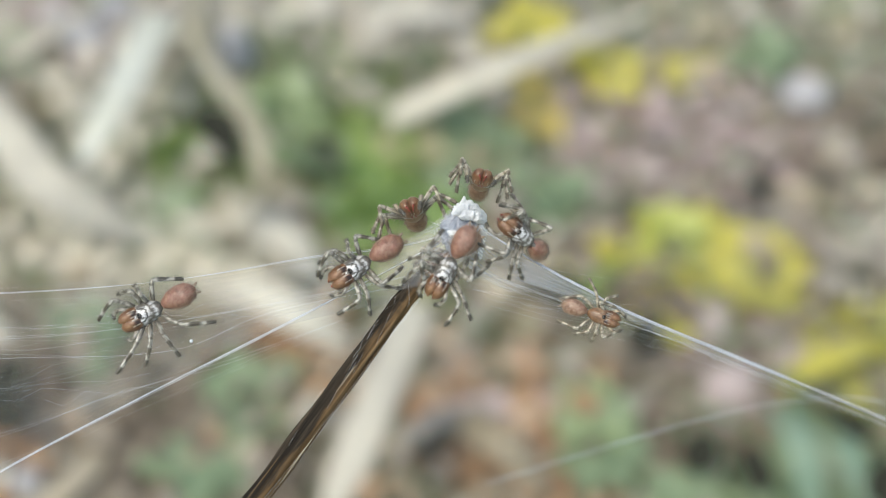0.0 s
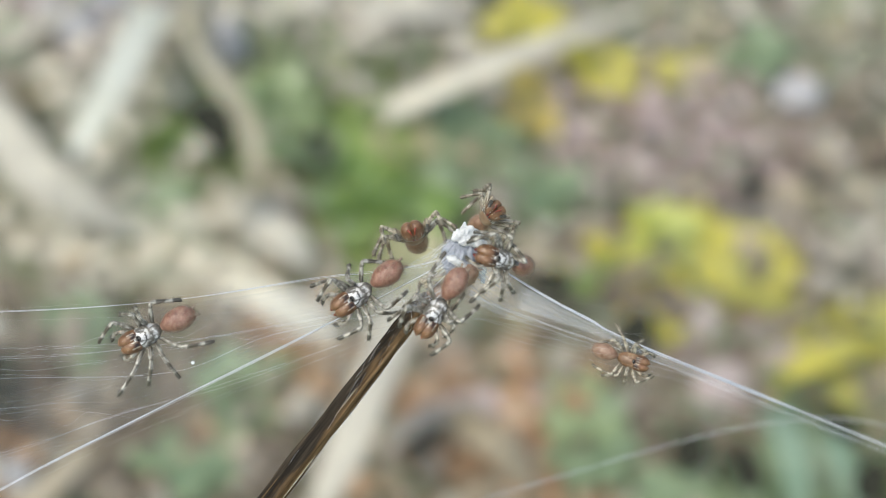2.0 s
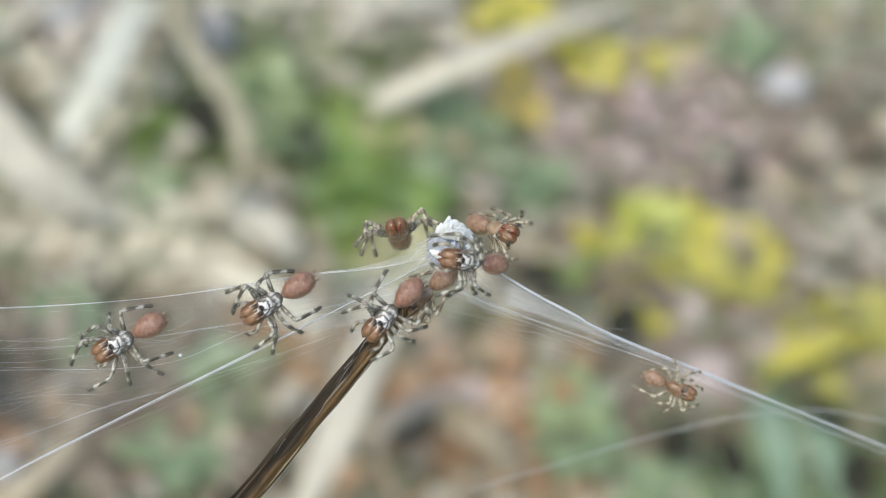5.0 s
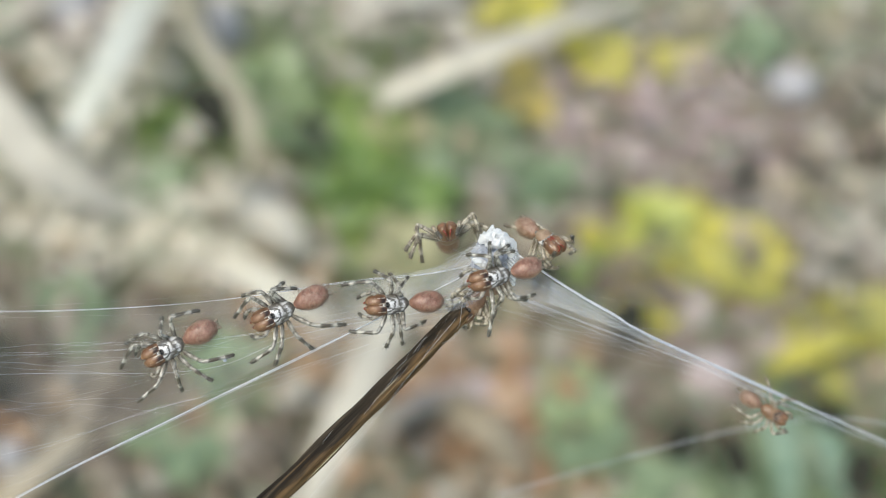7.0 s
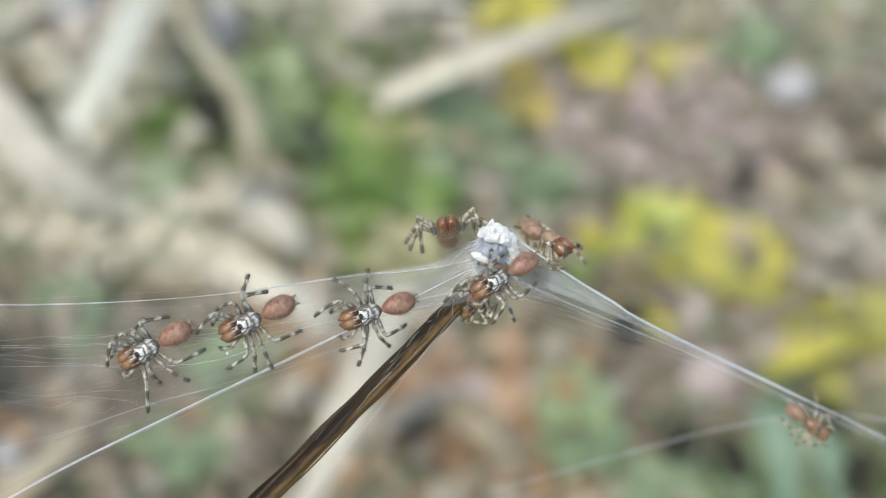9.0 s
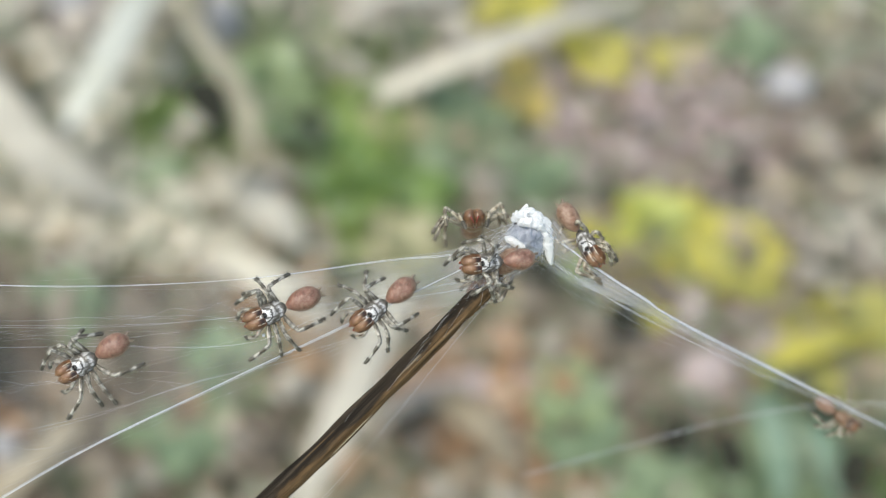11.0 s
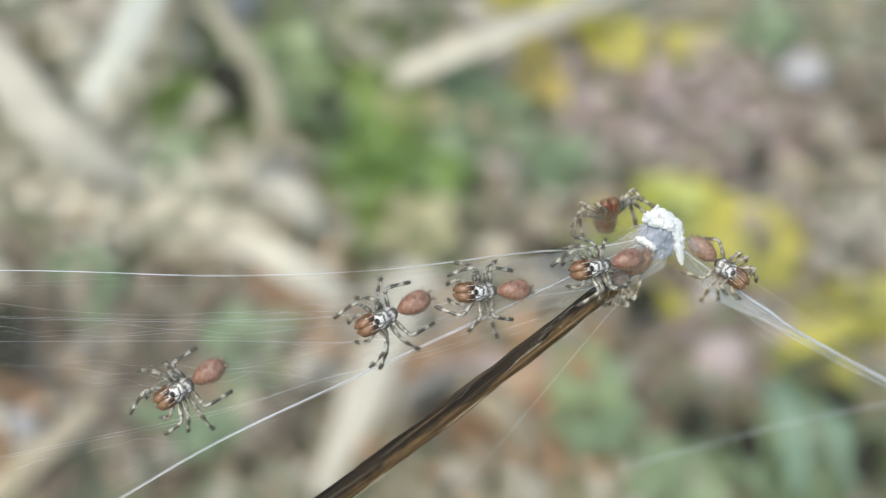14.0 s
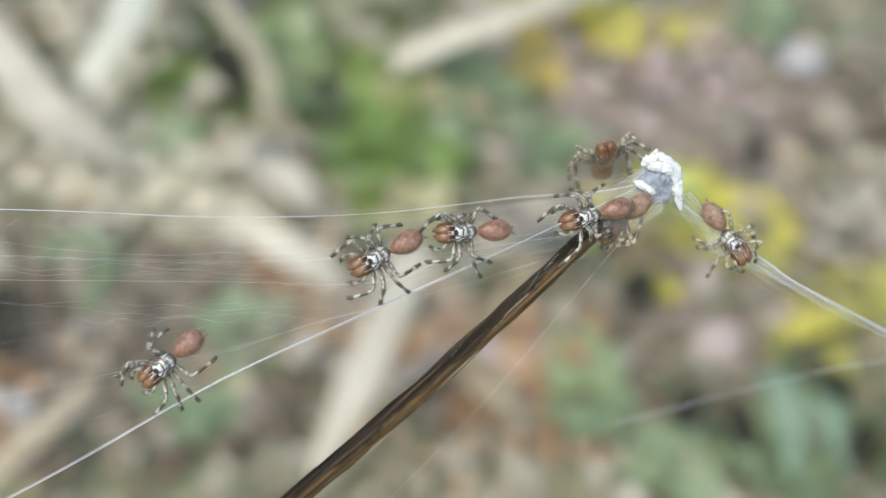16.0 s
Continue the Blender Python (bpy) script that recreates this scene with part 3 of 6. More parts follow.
make_plant("yellow_herb", 0.0572, 0.0452, 0.0030, 5, 0.0085, YELLOW, "small herb with yellow leaves", 83, 0.0055)
make_plant("green_herb", -0.0158, 0.0076, 0.0085, 29, 0.0094, GREEN, GREEN_HERB, 11, 0.0055)
make_plant("green_herb", -0.0368, 0.0334, 0.0075, 22, 0.0094, MINT, "low herb with light green leaves", 12, 0.0055)
make_plant("green_herb", -0.0208, -0.0050, 0.0060, 14, 0.0088, LIME, "low herb with light green leaves", 13, 0.0055)
make_plant("green_herb", -0.0080, 0.0185, 0.0060, 14, 0.0088, LIME, "low herb with light green leaves", 24, 0.0055)
make_plant("green_herb", 0.0071, 0.0234, 0.0085, 22, 0.0094, SAGE, SAGE_HERB, 14, 0.0055)
make_plant("green_herb", -0.0030, 0.0107, 0.0060, 13, 0.0094, SAGE, SAGE_HERB, 15, 0.0055)
make_plant("green_herb", 0.0218, 0.0123, 0.0060, 13, 0.0094, SAGE, SAGE_HERB, 25, 0.0055)
make_plant("green_herb", 0.0680, -0.0577, 0.0070, 14, 0.0100, SAGE, SAGE_HERB, 16, 0.0055)
make_plant("green_herb", 0.0292, -0.0485, 0.0060, 14, 0.0094, SAGE, SAGE_HERB, 17, 0.0055)
make_plant("green_herb", -0.0374, -0.0389, 0.0060, 13, 0.0094, SAGE, SAGE_HERB, 18, 0.0055)
make_plant("green_herb", -0.0453, -0.0520, 0.0055, 13, 0.0094, SAGE, SAGE_HERB, 26, 0.0055)
make_plant("green_herb", -0.0719, -0.0275, 0.0060, 13, 0.0094, SAGE, SAGE_HERB, 19, 0.0055)
make_plant("green_herb", -0.0602, 0.0046, 0.0040, 10, 0.0088, SAGE, SAGE_HERB, 20, 0.0055)
make_plant("green_herb", 0.0732, 0.0502, 0.0080, 7, 0.0080, SAGE, SAGE_HERB, 21, 0.0055)
make_plant("green_herb", 0.0454, -0.0621, 0.0055, 11, 0.0094, SAGE, SAGE_HERB, 22, 0.0055)
make_plant("green_herb", -0.1012, 0.0509, 0.0050, 10, 0.0088, SAGE, SAGE_HERB, 27, 0.0055)


def make_stone(x, y, z, r, seed, label, mat=STONE):
    bm = bmesh.new()
    blob(bm, (0, 0, 0), (r, r * 0.8, z), 0.30, 1.6, seed, 20, 14)
    me = finish(bm, "pebble")
    me.materials.append(mat)
    ob = tagged(new("pebble", me), label, "stone", "pebbles")
    ob.matrix_basis = Matrix.Translation((x, y, z))


def make_shade_patch(x, y, z, length, width, turn, label):
    """A leaf-shaped sheet, almost black, added as painted shade for a gap between stems or litter."""
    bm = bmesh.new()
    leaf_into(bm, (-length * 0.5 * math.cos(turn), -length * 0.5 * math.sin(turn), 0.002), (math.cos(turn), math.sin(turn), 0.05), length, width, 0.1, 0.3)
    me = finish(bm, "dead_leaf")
    me.materials.append(GAP_SHADE)
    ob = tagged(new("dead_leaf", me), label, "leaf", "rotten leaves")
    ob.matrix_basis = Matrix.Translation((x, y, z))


make_stone(-0.0480, 0.0500, 0.008, 0.0048, 1, "small pale grey pebble on the ground")
make_stone(0.0826, 0.0392, 0.005, 0.0060, 2, "pale whitish pebble on the ground")
make_stone(-0.0756, -0.0565, 0.005, 0.0036, 3, "pale pinkish pebble on the ground")
make_stone(0.0552, -0.0370, 0.005, 0.0070, 4, "pale pinkish pebble on the ground", PLUM)
make_stone(-0.0927, 0.0628, 0.005, 0.0040, 5, "small pale grey pebble on the ground")
make_stone(-0.0247, -0.0415, 0.005, 0.0032, 6, "small greyish tan pebble on the ground", MAUVE)
# added dark sheets: the shaded hollow under the arch, then other dark gaps
make_shade_patch(-0.0422, 0.0014, 0.032, 0.0190, 0.0078, radians(-62), "dark leaf-shaped patch of painted shade under an arched dry stem")
make_shade_patch(0.0389, -0.0282, 0.010, 0.010, 0.007, radians(60), "dark leaf-shaped patch of painted shade on the ground")
make_shade_patch(-0.0813, -0.0393, 0.010, 0.013, 0.007, radians(80), "dark leaf-shaped patch of painted shade on the ground")
make_shade_patch(0.0660, 0.0069, 0.010, 0.009, 0.0045, radians(20), "small dark leaf-shaped patch of painted shade on the ground")
make_shade_patch(-0.0254, 0.0176, 0.010, 0.007, 0.005, radians(120), "small dark leaf-shaped patch of painted shade under green herbs")
make_shade_patch(0.0556, -0.0566, 0.010, 0.010, 0.006, radians(100), "small dark leaf-shaped patch of painted shade on the ground")
make_shade_patch(0.0736, -0.0476, 0.010, 0.010, 0.005, radians(140), "dark leaf-shaped patch of painted shade on the ground")
make_shade_patch(0.0781, -0.0588, 0.010, 0.010, 0.006, radians(60), "dark leaf-shaped patch of painted shade on the ground")
make_shade_patch(-0.0786, -0.0476, 0.010, 0.009, 0.005, radians(10), "dark leaf-shaped patch of painted shade on the ground")
make_plant("green_herb", -0.0154, 0.0138, 0.0060, 12, 0.0080, LIME, "low herb with light green leaves", 95, 0.0065)
make_plant("green_herb", -0.0199, 0.0031, 0.0050, 9, 0.0080, MINT, "low herb with light green leaves", 96, 0.0065)
make_plant("yellow_herb", 0.0485, -0.0209, 0.0045, 8, 0.0090, OLIVE, "small herb with olive yellow leaves", 101, 0.0055)
make_plant("green_herb", -0.0562, 0.0218, 0.0050, 9, 0.0080, LIME, "low herb with light green leaves", 103, 0.0045)
make_stone(-0.0852, 0.0562, 0.005, 0.0062, 8, "pale lavender grey pebble on the ground")
make_stone(-0.0792, 0.0660, 0.005, 0.0048, 9, "pale lavender grey pebble on the ground")
make_plant("green_herb", -0.0363, 0.0349, 0.0050, 12, 0.0085, MINT, "low herb with light green leaves", 104, 0.0075)
make_plant("green_herb", -0.0300, 0.0225, 0.0050, 12, 0.0085, MINT, "low herb with light green leaves", 105, 0.0075)
make_plant("yellow_herb", -0.0145, 0.0295, 0.0050, 9, 0.0085, LIME, "small herb with dull yellow-green leaves", 106, 0.0075)
make_plant("yellow_herb", -0.0075, 0.0240, 0.0040, 7, 0.0080, BUFF, "small herb with withered buff leaves", 107, 0.0060)
make_plant("green_herb", -0.0168, 0.0085, 0.0050, 9, 0.0085, GREEN, GREEN_HERB, 108, 0.0085)
make_plant("green_herb", 0.0280, -0.0420, 0.0045, 10, 0.0080, MINT, "low herb with light green leaves", 109, 0.0065)
scatter("leaf_litter", "tan dry leaf fragments on the ground", "leaf litter", 60, (-0.0330, 0.0030), (0.006, 0.006), 121, OCHRE, "leaf", 0.008)
scatter("grass", "short light green grass blades", "grass", 60, (-0.0300, 0.0100), (0.008, 0.008), 122, LIME, "grass", 0.012)
make_plant("green_herb", -0.0041, 0.0021, 0.0050, 10, 0.0080, GREEN, GREEN_HERB, 141, 0.0070)
make_plant("green_herb", 0.0006, 0.0052, 0.0030, 6, 0.0065, SAGE, "low herb with grey-green leaves", 142, 0.0060)
make_plant("yellow_herb", -0.0050, -0.0116, 0.0036, 9, 0.0085, BUFF, "small herb with withered buff leaves", 143, 0.0090)
make_plant("yellow_herb", 0.0466, -0.0040, 0.0040, 9, 0.0085, PALE_LIME, "small herb with pale lime yellow leaves", 144, 0.0110)
# more dark sheets with the shade of hollows in their colour
make_shade_patch(0.0230, -0.0178, 0.010, 0.010, 0.006, radians(15), "small dark leaf-shaped patch of painted shade beside a yellow herb")
make_shade_patch(0.0385, 0.0033, 0.006, 0.005, 0.004, radians(70), "small dark leaf-shaped patch of painted shade on the ground")
make_shade_patch(0.0465, -0.0535, 0.010, 0.009, 0.007, radians(60), "small dark leaf-shaped patch of painted shade on the ground")
make_blade([(0.0628, -0.0440, 0.010), (0.0636, -0.0540, 0.016), (0.0650, -0.0660, 0.010)], 0.0058, TEAL, "light bluish green grass blade beside low herbs")
make_blade([(0.0700, -0.0480, 0.008), (0.0722, -0.0540, 0.014), (0.0760, -0.0640, 0.008)], 0.0050, TEAL, "light bluish green grass blade beside low herbs")
make_blade([(0.0540, -0.0530, 0.006), (0.0556, -0.0580, 0.012), (0.0590, -0.0650, 0.006)], 0.0048, SAGE, "grey-green grass blade beside low herbs")
make_blade([(-0.0085, -0.0508, 0.008), (-0.0025, -0.0487, 0.014), (0.0050, -0.0440, 0.008)], 0.0042, MAUVE, "greyish weathered blade on the ground")
make_shade_patch(-0.0010, -0.0512, 0.010, 0.010, 0.005, radians(25), "small dark leaf-shaped patch of painted shade under a grey blade")
make_blade([(0.0020, -0.0445, 0.008), (0.0096, -0.0533, 0.016), (0.0190, -0.0600, 0.008)], 0.0062, OCHRE, "tan dry blade on the ground")
AREA = (0.0, 0.01)
scatter("leaf_litter", "dull brown dry leaf fragments on the ground", "leaf litter", 34, (0.0630, -0.0139), (0.010, 0.008), 131, DUN, "leaf", 0.008)
scatter("leaf_litter", "dull brown dry leaf fragments on the ground", "leaf litter", 34, (0.0748, -0.0194), (0.008, 0.008), 132, DUN, "leaf", 0.008)
scatter("leaf_litter", "dull brown dry leaf fragments on the ground", "leaf litter", 34, (0.0526, -0.0233), (0.008, 0.006), 133, DUN, "leaf", 0.008)
scatter("leaf_litter", "dull brown dry leaf fragments on the ground", "leaf litter", 26, (0.0402, -0.0112), (0.006, 0.006), 134, DUN, "leaf", 0.008)
scatter("leaf_litter", "orange tan dry leaf fragments on the ground", "leaf litter", 40, (-0.0816, -0.0516), (0.006, 0.006), 135, RUST, "leaf", 0.008)
scatter("leaf_litter", "dull brown dry leaf fragments on the ground", "leaf litter", 30, (0.0554, -0.0446), (0.006, 0.005), 136, DUN, "leaf", 0.008)
scatter("straw_litter", "scattered bits of dry straw on the ground", "straw", 900, AREA, (0.11, 0.085), 31, STRAW, "straw", 0.020)
scatter("leaf_litter", "tan dry leaf fragments on the ground", "leaf litter", 900, AREA, (0.11, 0.085), 32, OCHRE, "leaf", 0.006)
scatter("leaf_litter", "greyish pink dry leaf fragments on the ground", "leaf litter", 1500, AREA, (0.11, 0.085), 33, MAUVE, "leaf", 0.006)
scatter("grass", "short grey-green grass blades", "grass", 350, AREA, (0.10, 0.08), 35, SAGE, "grass", 0.014)
scatter("leaf_litter", "greyish pink dry leaf fragments on the ground", "leaf litter", 240, (0.0442, 0.0267), (0.016, 0.014), 37, PLUM, "leaf", 0.006)
scatter("leaf_litter", "greyish pink dry leaf fragments on the ground", "leaf litter", 120, (0.0565, -0.0339), (0.008, 0.008), 41, PLUM, "leaf", 0.006)
scatter("leaf_litter", "orange tan dry leaf fragments on the ground", "leaf litter", 130, (0.0094, -0.0426), (0.011, 0.009), 38, RUST, "leaf", 0.006)
scatter("leaf_litter", "orange tan dry leaf fragments on the ground", "leaf litter", 60, (-0.0288, -0.0275), (0.006, 0.006), 42, RUST, "leaf", 0.006)
scatter("grass", "short grey-green grass blades", "grass", 110, (0.0088, -0.0169), (0.014, 0.006), 46, SAGE, "grass", 0.010)
scatter("leaf_litter", "dull brown dry leaf fragments on the ground", "leaf litter", 60, (0.0112, -0.0141), (0.012, 0.006), 72, DUN, "leaf", 0.006)
scatter("grass", "short fresh green grass blades", "grass", 70, (-0.0150, 0.0016), (0.008, 0.006), 73, GREEN, "grass", 0.010)
scatter("leaf_litter", "bleached leaf fragments on the ground", "leaf litter", 170, (-0.0618, -0.0013), (0.016, 0.006), 43, STRAW_PALE, "leaf", 0.006)
scatter("grass", "short fresh green grass blades", "grass", 190, (-0.0233, 0.0218), (0.010, 0.013), 34, GREEN, "grass", 0.011)
scatter("grass", "short light green grass blades", "grass", 170, (-0.0376, 0.0438), (0.010, 0.010), 44, MINT, "grass", 0.011)
scatter("grass", "short grey-green grass blades", "grass", 150, (0.0683, -0.0497), (0.014, 0.010), 36, SAGE, "grass", 0.014)
scatter("grass", "short grey-green grass blades", "grass", 120, (0.0046, 0.0317), (0.012, 0.010), 45, SAGE, "grass", 0.012)
scatter("leaf_litter", "greyish pink dry leaf fragments on the ground", "leaf litter", 200, (-0.0635, 0.0718), (0.035, 0.010), 51, MAUVE, "leaf", 0.007)
scatter("leaf_litter", "greyish pink dry leaf fragments on the ground", "leaf litter", 130, (-0.0143, 0.0640), (0.014, 0.008), 52, MAUVE, "leaf", 0.007)
scatter("leaf_litter", "dull brown dry leaf fragments on the ground", "leaf litter", 170, (-0.0599, -0.0474), (0.020, 0.010), 53, DUN, "leaf", 0.007)
scatter("leaf_litter", "dull brown dry leaf fragments on the ground", "leaf litter", 130, (0.0482, -0.0377), (0.014, 0.012), 54, DUN, "leaf", 0.007)
scatter("leaf_litter", "dull brown dry leaf fragments on the ground", "leaf litter", 90, (-0.0808, -0.0339), (0.010, 0.007), 55, DUN, "leaf", 0.007)
scatter("grass", "short dull green grass blades", "grass", 110, (0.0763, -0.0532), (0.010, 0.008), 56, GREEN, "grass", 0.011)
scatter("leaf_litter", "bleached leaf fragments on the ground", "leaf litter", 110, (-0.0975, 0.0528), (0.012, 0.010), 61, STRAW_PALE, "leaf", 0.006)
scatter("leaf_litter", "bleached leaf fragments on the ground", "leaf litter", 70, (-0.0227, 0.0660), (0.014, 0.007), 62, STRAW_PALE, "leaf", 0.006)
scatter("leaf_litter", "bleached leaf fragments on the ground", "leaf litter", 70, (-0.0638, 0.0420), (0.008, 0.010), 63, STRAW_PALE, "leaf", 0.005)
scatter("leaf_litter", "dull brown dry leaf fragments on the ground", "leaf litter", 60, (0.0599, 0.0001), (0.010, 0.008), 64, DUN, "leaf", 0.005)
scatter("leaf_litter", "dull brown dry leaf fragments on the ground", "leaf litter", 60, (0.0837, -0.0013), (0.012, 0.010), 65, MAUVE, "leaf", 0.006)

scatter("leaf_litter", "dull brown dry leaf fragments on the ground", "leaf litter", 90, (0.0899, 0.0317), (0.016, 0.014), 66, DUN, "leaf", 0.006)
scatter("leaf_litter", "dull brown dry leaf fragments on the ground", "leaf litter", 60, (0.0797, -0.0352), (0.012, 0.012), 67, DUN, "leaf", 0.006)
scatter("leaf_litter", "dull brown dry leaf fragments on the ground", "leaf litter", 70, (0.0642, 0.0234), (0.012, 0.006), 68, PLUM, "leaf", 0.006)
scatter("leaf_litter", "bleached leaf fragments on the ground", "leaf litter", 70, (-0.0419, 0.0640), (0.020, 0.008), 69, STRAW_PALE, "leaf", 0.006)
scatter("leaf_litter", "bleached leaf fragments on the ground", "leaf litter", 90, (-0.0749, 0.0123), (0.014, 0.007), 70, STRAW_PALE, "leaf", 0.007)
scatter("leaf_litter", "bleached leaf fragments on the ground", "leaf litter", 90, (-0.0435, -0.0042), (0.012, 0.005), 71, STRAW_PALE, "leaf", 0.007)
scatter("leaf_litter", "dull brown dry leaf fragments on the ground", "leaf litter", 80, (0.0379, -0.0169), (0.010, 0.007), 74, DUN, "leaf", 0.006)
scatter("leaf_litter", "dull brown dry leaf fragments on the ground", "leaf litter", 60, (-0.0676, -0.0327), (0.014, 0.006), 75, DUN, "leaf", 0.006)
scatter("grass", "short grey-green grass blades", "grass", 70, (-0.0594, -0.0275), (0.018, 0.006), 76, SAGE, "grass", 0.010)
scatter("leaf_litter", "dull brown dry leaf fragments on the ground", "leaf litter", 50, (-0.0447, -0.0377), (0.010, 0.006), 77, DUN, "leaf", 0.006)
scatter("grass", "short light green grass blades", "grass", 90, (-0.0595, 0.0283), (0.010, 0.010), 81, LIME, "grass", 0.010)
scatter("grass", "short light green grass blades", "grass", 60, (-0.0592, 0.0061), (0.012, 0.006), 82, MINT, "grass", 0.010)
scatter("grass", "short light green grass blades", "grass", 60, (-0.0847, 0.0334), (0.010, 0.010), 83, SAGE, "grass", 0.010)
scatter("leaf_litter", "greyish pink dry leaf fragments on the ground", "leaf litter", 90, (-0.0952, 0.0621), (0.012, 0.008), 84, PLUM, "leaf", 0.006)
scatter("straw_litter", "scattered bits of olive dry straw on the ground", "straw", 60, (-0.0215, 0.0402), (0.010, 0.008), 85, GREENISH, "straw", 0.012)
scatter("grass", "short light green grass blades", "grass", 70, (-0.0241, 0.0385), (0.010, 0.008), 86, LIME, "grass", 0.011)
scatter("leaf_litter", "dull brown dry leaf fragments on the ground", "leaf litter", 50, (0.0623, -0.0249), (0.009, 0.006), 87, DUN, "leaf", 0.006)
scatter("leaf_litter", "dull brown dry leaf fragments on the ground", "leaf litter", 40, (0.0273, -0.0099), (0.006, 0.005), 88, DUN, "leaf", 0.006)
scatter("grass", "short grey-green grass blades", "grass", 90, (0.0348, 0.0202), (0.012, 0.008), 89, SAGE, "grass", 0.010)
scatter("leaf_litter", "dull brown dry leaf fragments on the ground", "leaf litter", 45, (0.0466, 0.0250), (0.012, 0.007), 90, DUN, "leaf", 0.006)



# ---- the stalk, the silk at its tip and the web ----
def thread_mesh(paths, sides=5):
    """Threads joined into one mesh: pairs of a list of points in millimetres and a radius in millimetres."""
    verts, faces = [], []
    for pts, r in paths:
        bm_pts = [Vector(p) * MM for p in pts]
        base = len(verts)
        for i, p in enumerate(bm_pts):
            d = (bm_pts[min(i + 1, len(bm_pts) - 1)] - bm_pts[max(i - 1, 0)]).normalized()
            s = d.cross(Vector((0, 0, 1))).normalized()
            u = s.cross(d)
            for k in range(sides):
                a = 2 * math.pi * k / sides
                verts.append(p + (s * math.cos(a) + u * math.sin(a)) * r * MM)
        for i in range(len(bm_pts) - 1):
            for k in range(sides):
                a, b = base + i * sides, base + (i + 1) * sides
                faces.append((a + k, a + (k + 1) % sides, b + (k + 1) % sides, b + k))
    me = bpy.data.meshes.new("silk_thread")
    me.from_pydata(verts, [], faces)
    me.polygons.foreach_set("use_smooth", [True] * len(faces))
    me.materials.append(SILK)
    return me


def make_stem():
    """A dry ribbed stalk, from its tip at the web down to the ground."""
    root = tagged(new("dry_stalk"), "brown dried plant stalk with dark grooves, bent over", "stalk")
    bm = bmesh.new()
    uv = bm.loops.layers.uv.new("UVMap")
    line = spline([(-0.40, -0.52, 0.0), (-1.82, -2.38, -0.1), (-6.07, -7.94, -0.8), (-11.5, -14.9, -2.4), (-19, -28, -14), (-34, -52, -58), (-44, -66, -125)], 90)
    n = 26
    rings = []
    for i, p in enumerate(line):
        d = (line[min(i + 1, 90)] - line[max(i - 1, 0)]).normalized()
        s = d.cross(Vector((0, 0, 1))).normalized()
        u = s.cross(d)
        r = 0.19 + 0.10 * min(1, i / 6) + 0.09 * min(1, i / 40)
        row = []
        for k in range(n):
            a = 2 * math.pi * k / n
            rib = 1 + 0.10 * math.sin(7 * a + 0.4 * math.sin(i * 0.3)) + 0.16 * noise.noise(Vector((math.cos(a) * 1.6, math.sin(a) * 1.6, i * 0.35))) + 0.07 * noise.noise(Vector((math.cos(a) * 4, math.sin(a) * 4, i * 1.1)))
            row.append(bm.verts.new((p + (s * math.cos(a) + u * math.sin(a)) * r * rib) * MM))
        rings.append(row)
    for a, b in zip(rings, rings[1:]):
        for k in range(n):
            f = bm.faces.new((a[k], a[(k + 1) % n], b[(k + 1) % n], b[k]))
            i = rings.index(a)
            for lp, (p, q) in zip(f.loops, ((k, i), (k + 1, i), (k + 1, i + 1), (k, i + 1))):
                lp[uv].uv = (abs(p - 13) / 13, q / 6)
    bm.faces.new(rings[0][::-1])
    bm.faces.new(rings[-1])
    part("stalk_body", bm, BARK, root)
    rnd = random.Random(5)
    for k in range(9):
        bm = bmesh.new()
        i = rnd.randrange(2, 50)
        a = rnd.uniform(0, 6.28)
        p = line[i] + Vector((math.cos(a), math.sin(a), 0.6)) * 0.36
        q = line[i + 4] + Vector((math.cos(a), math.sin(a), 0.6)) * 0.40
        tube(bm, [v * MM for v in spline([p, (p + q) * 0.5 + Vector((0, 0, 0.05)), q], 6)], [0.000005, 0.00002, 0.000025, 0.000025, 0.00002, 0.000015, 0.000005], 5)
        part("bark_fibre", bm, OCHRE if k % 2 else BARK, root, "loose dry fibre")
    root.matrix_basis = stage(0, -1.83, 0)
    return root


def make_wrapping():
    """Fine silk strands wound round the top of the stalk and pulled off it along its length."""
    rnd = random.Random(33)
    line = spline([(-0.40, -0.52, 0.0), (-1.82, -2.38, -0.1), (-6.07, -7.94, -0.8)], 60)
    paths = []
    for k in range(26):
        i = int(rnd.uniform(0, 1) ** 1.5 * 44)
        run = rnd.randrange(5, 15)
        a, turn = rnd.uniform(0, 6.28), rnd.uniform(0.2, 1.3)
        pts = []
        for q in range(run + 1):
            b = a + turn * q / run
            p = line[min(i + q, 60)]
            side = Vector((-0.8, 0.6, 0))
            r = 0.36 + 0.05 * math.sin(q)
            pts.append(p + side * r * math.cos(b) + Vector((0, 0, r * math.sin(b))))
        paths.append((spline(pts, 40), rnd.uniform(0.0012, 0.0028)))
    ob = new("silk_wrapping", thread_mesh(paths, 4))
    ob.matrix_basis = stage(0, -1.83, 0)
    return tagged(ob, "fine white silk strands wound round the dry stalk", "silk", kind="stuff")


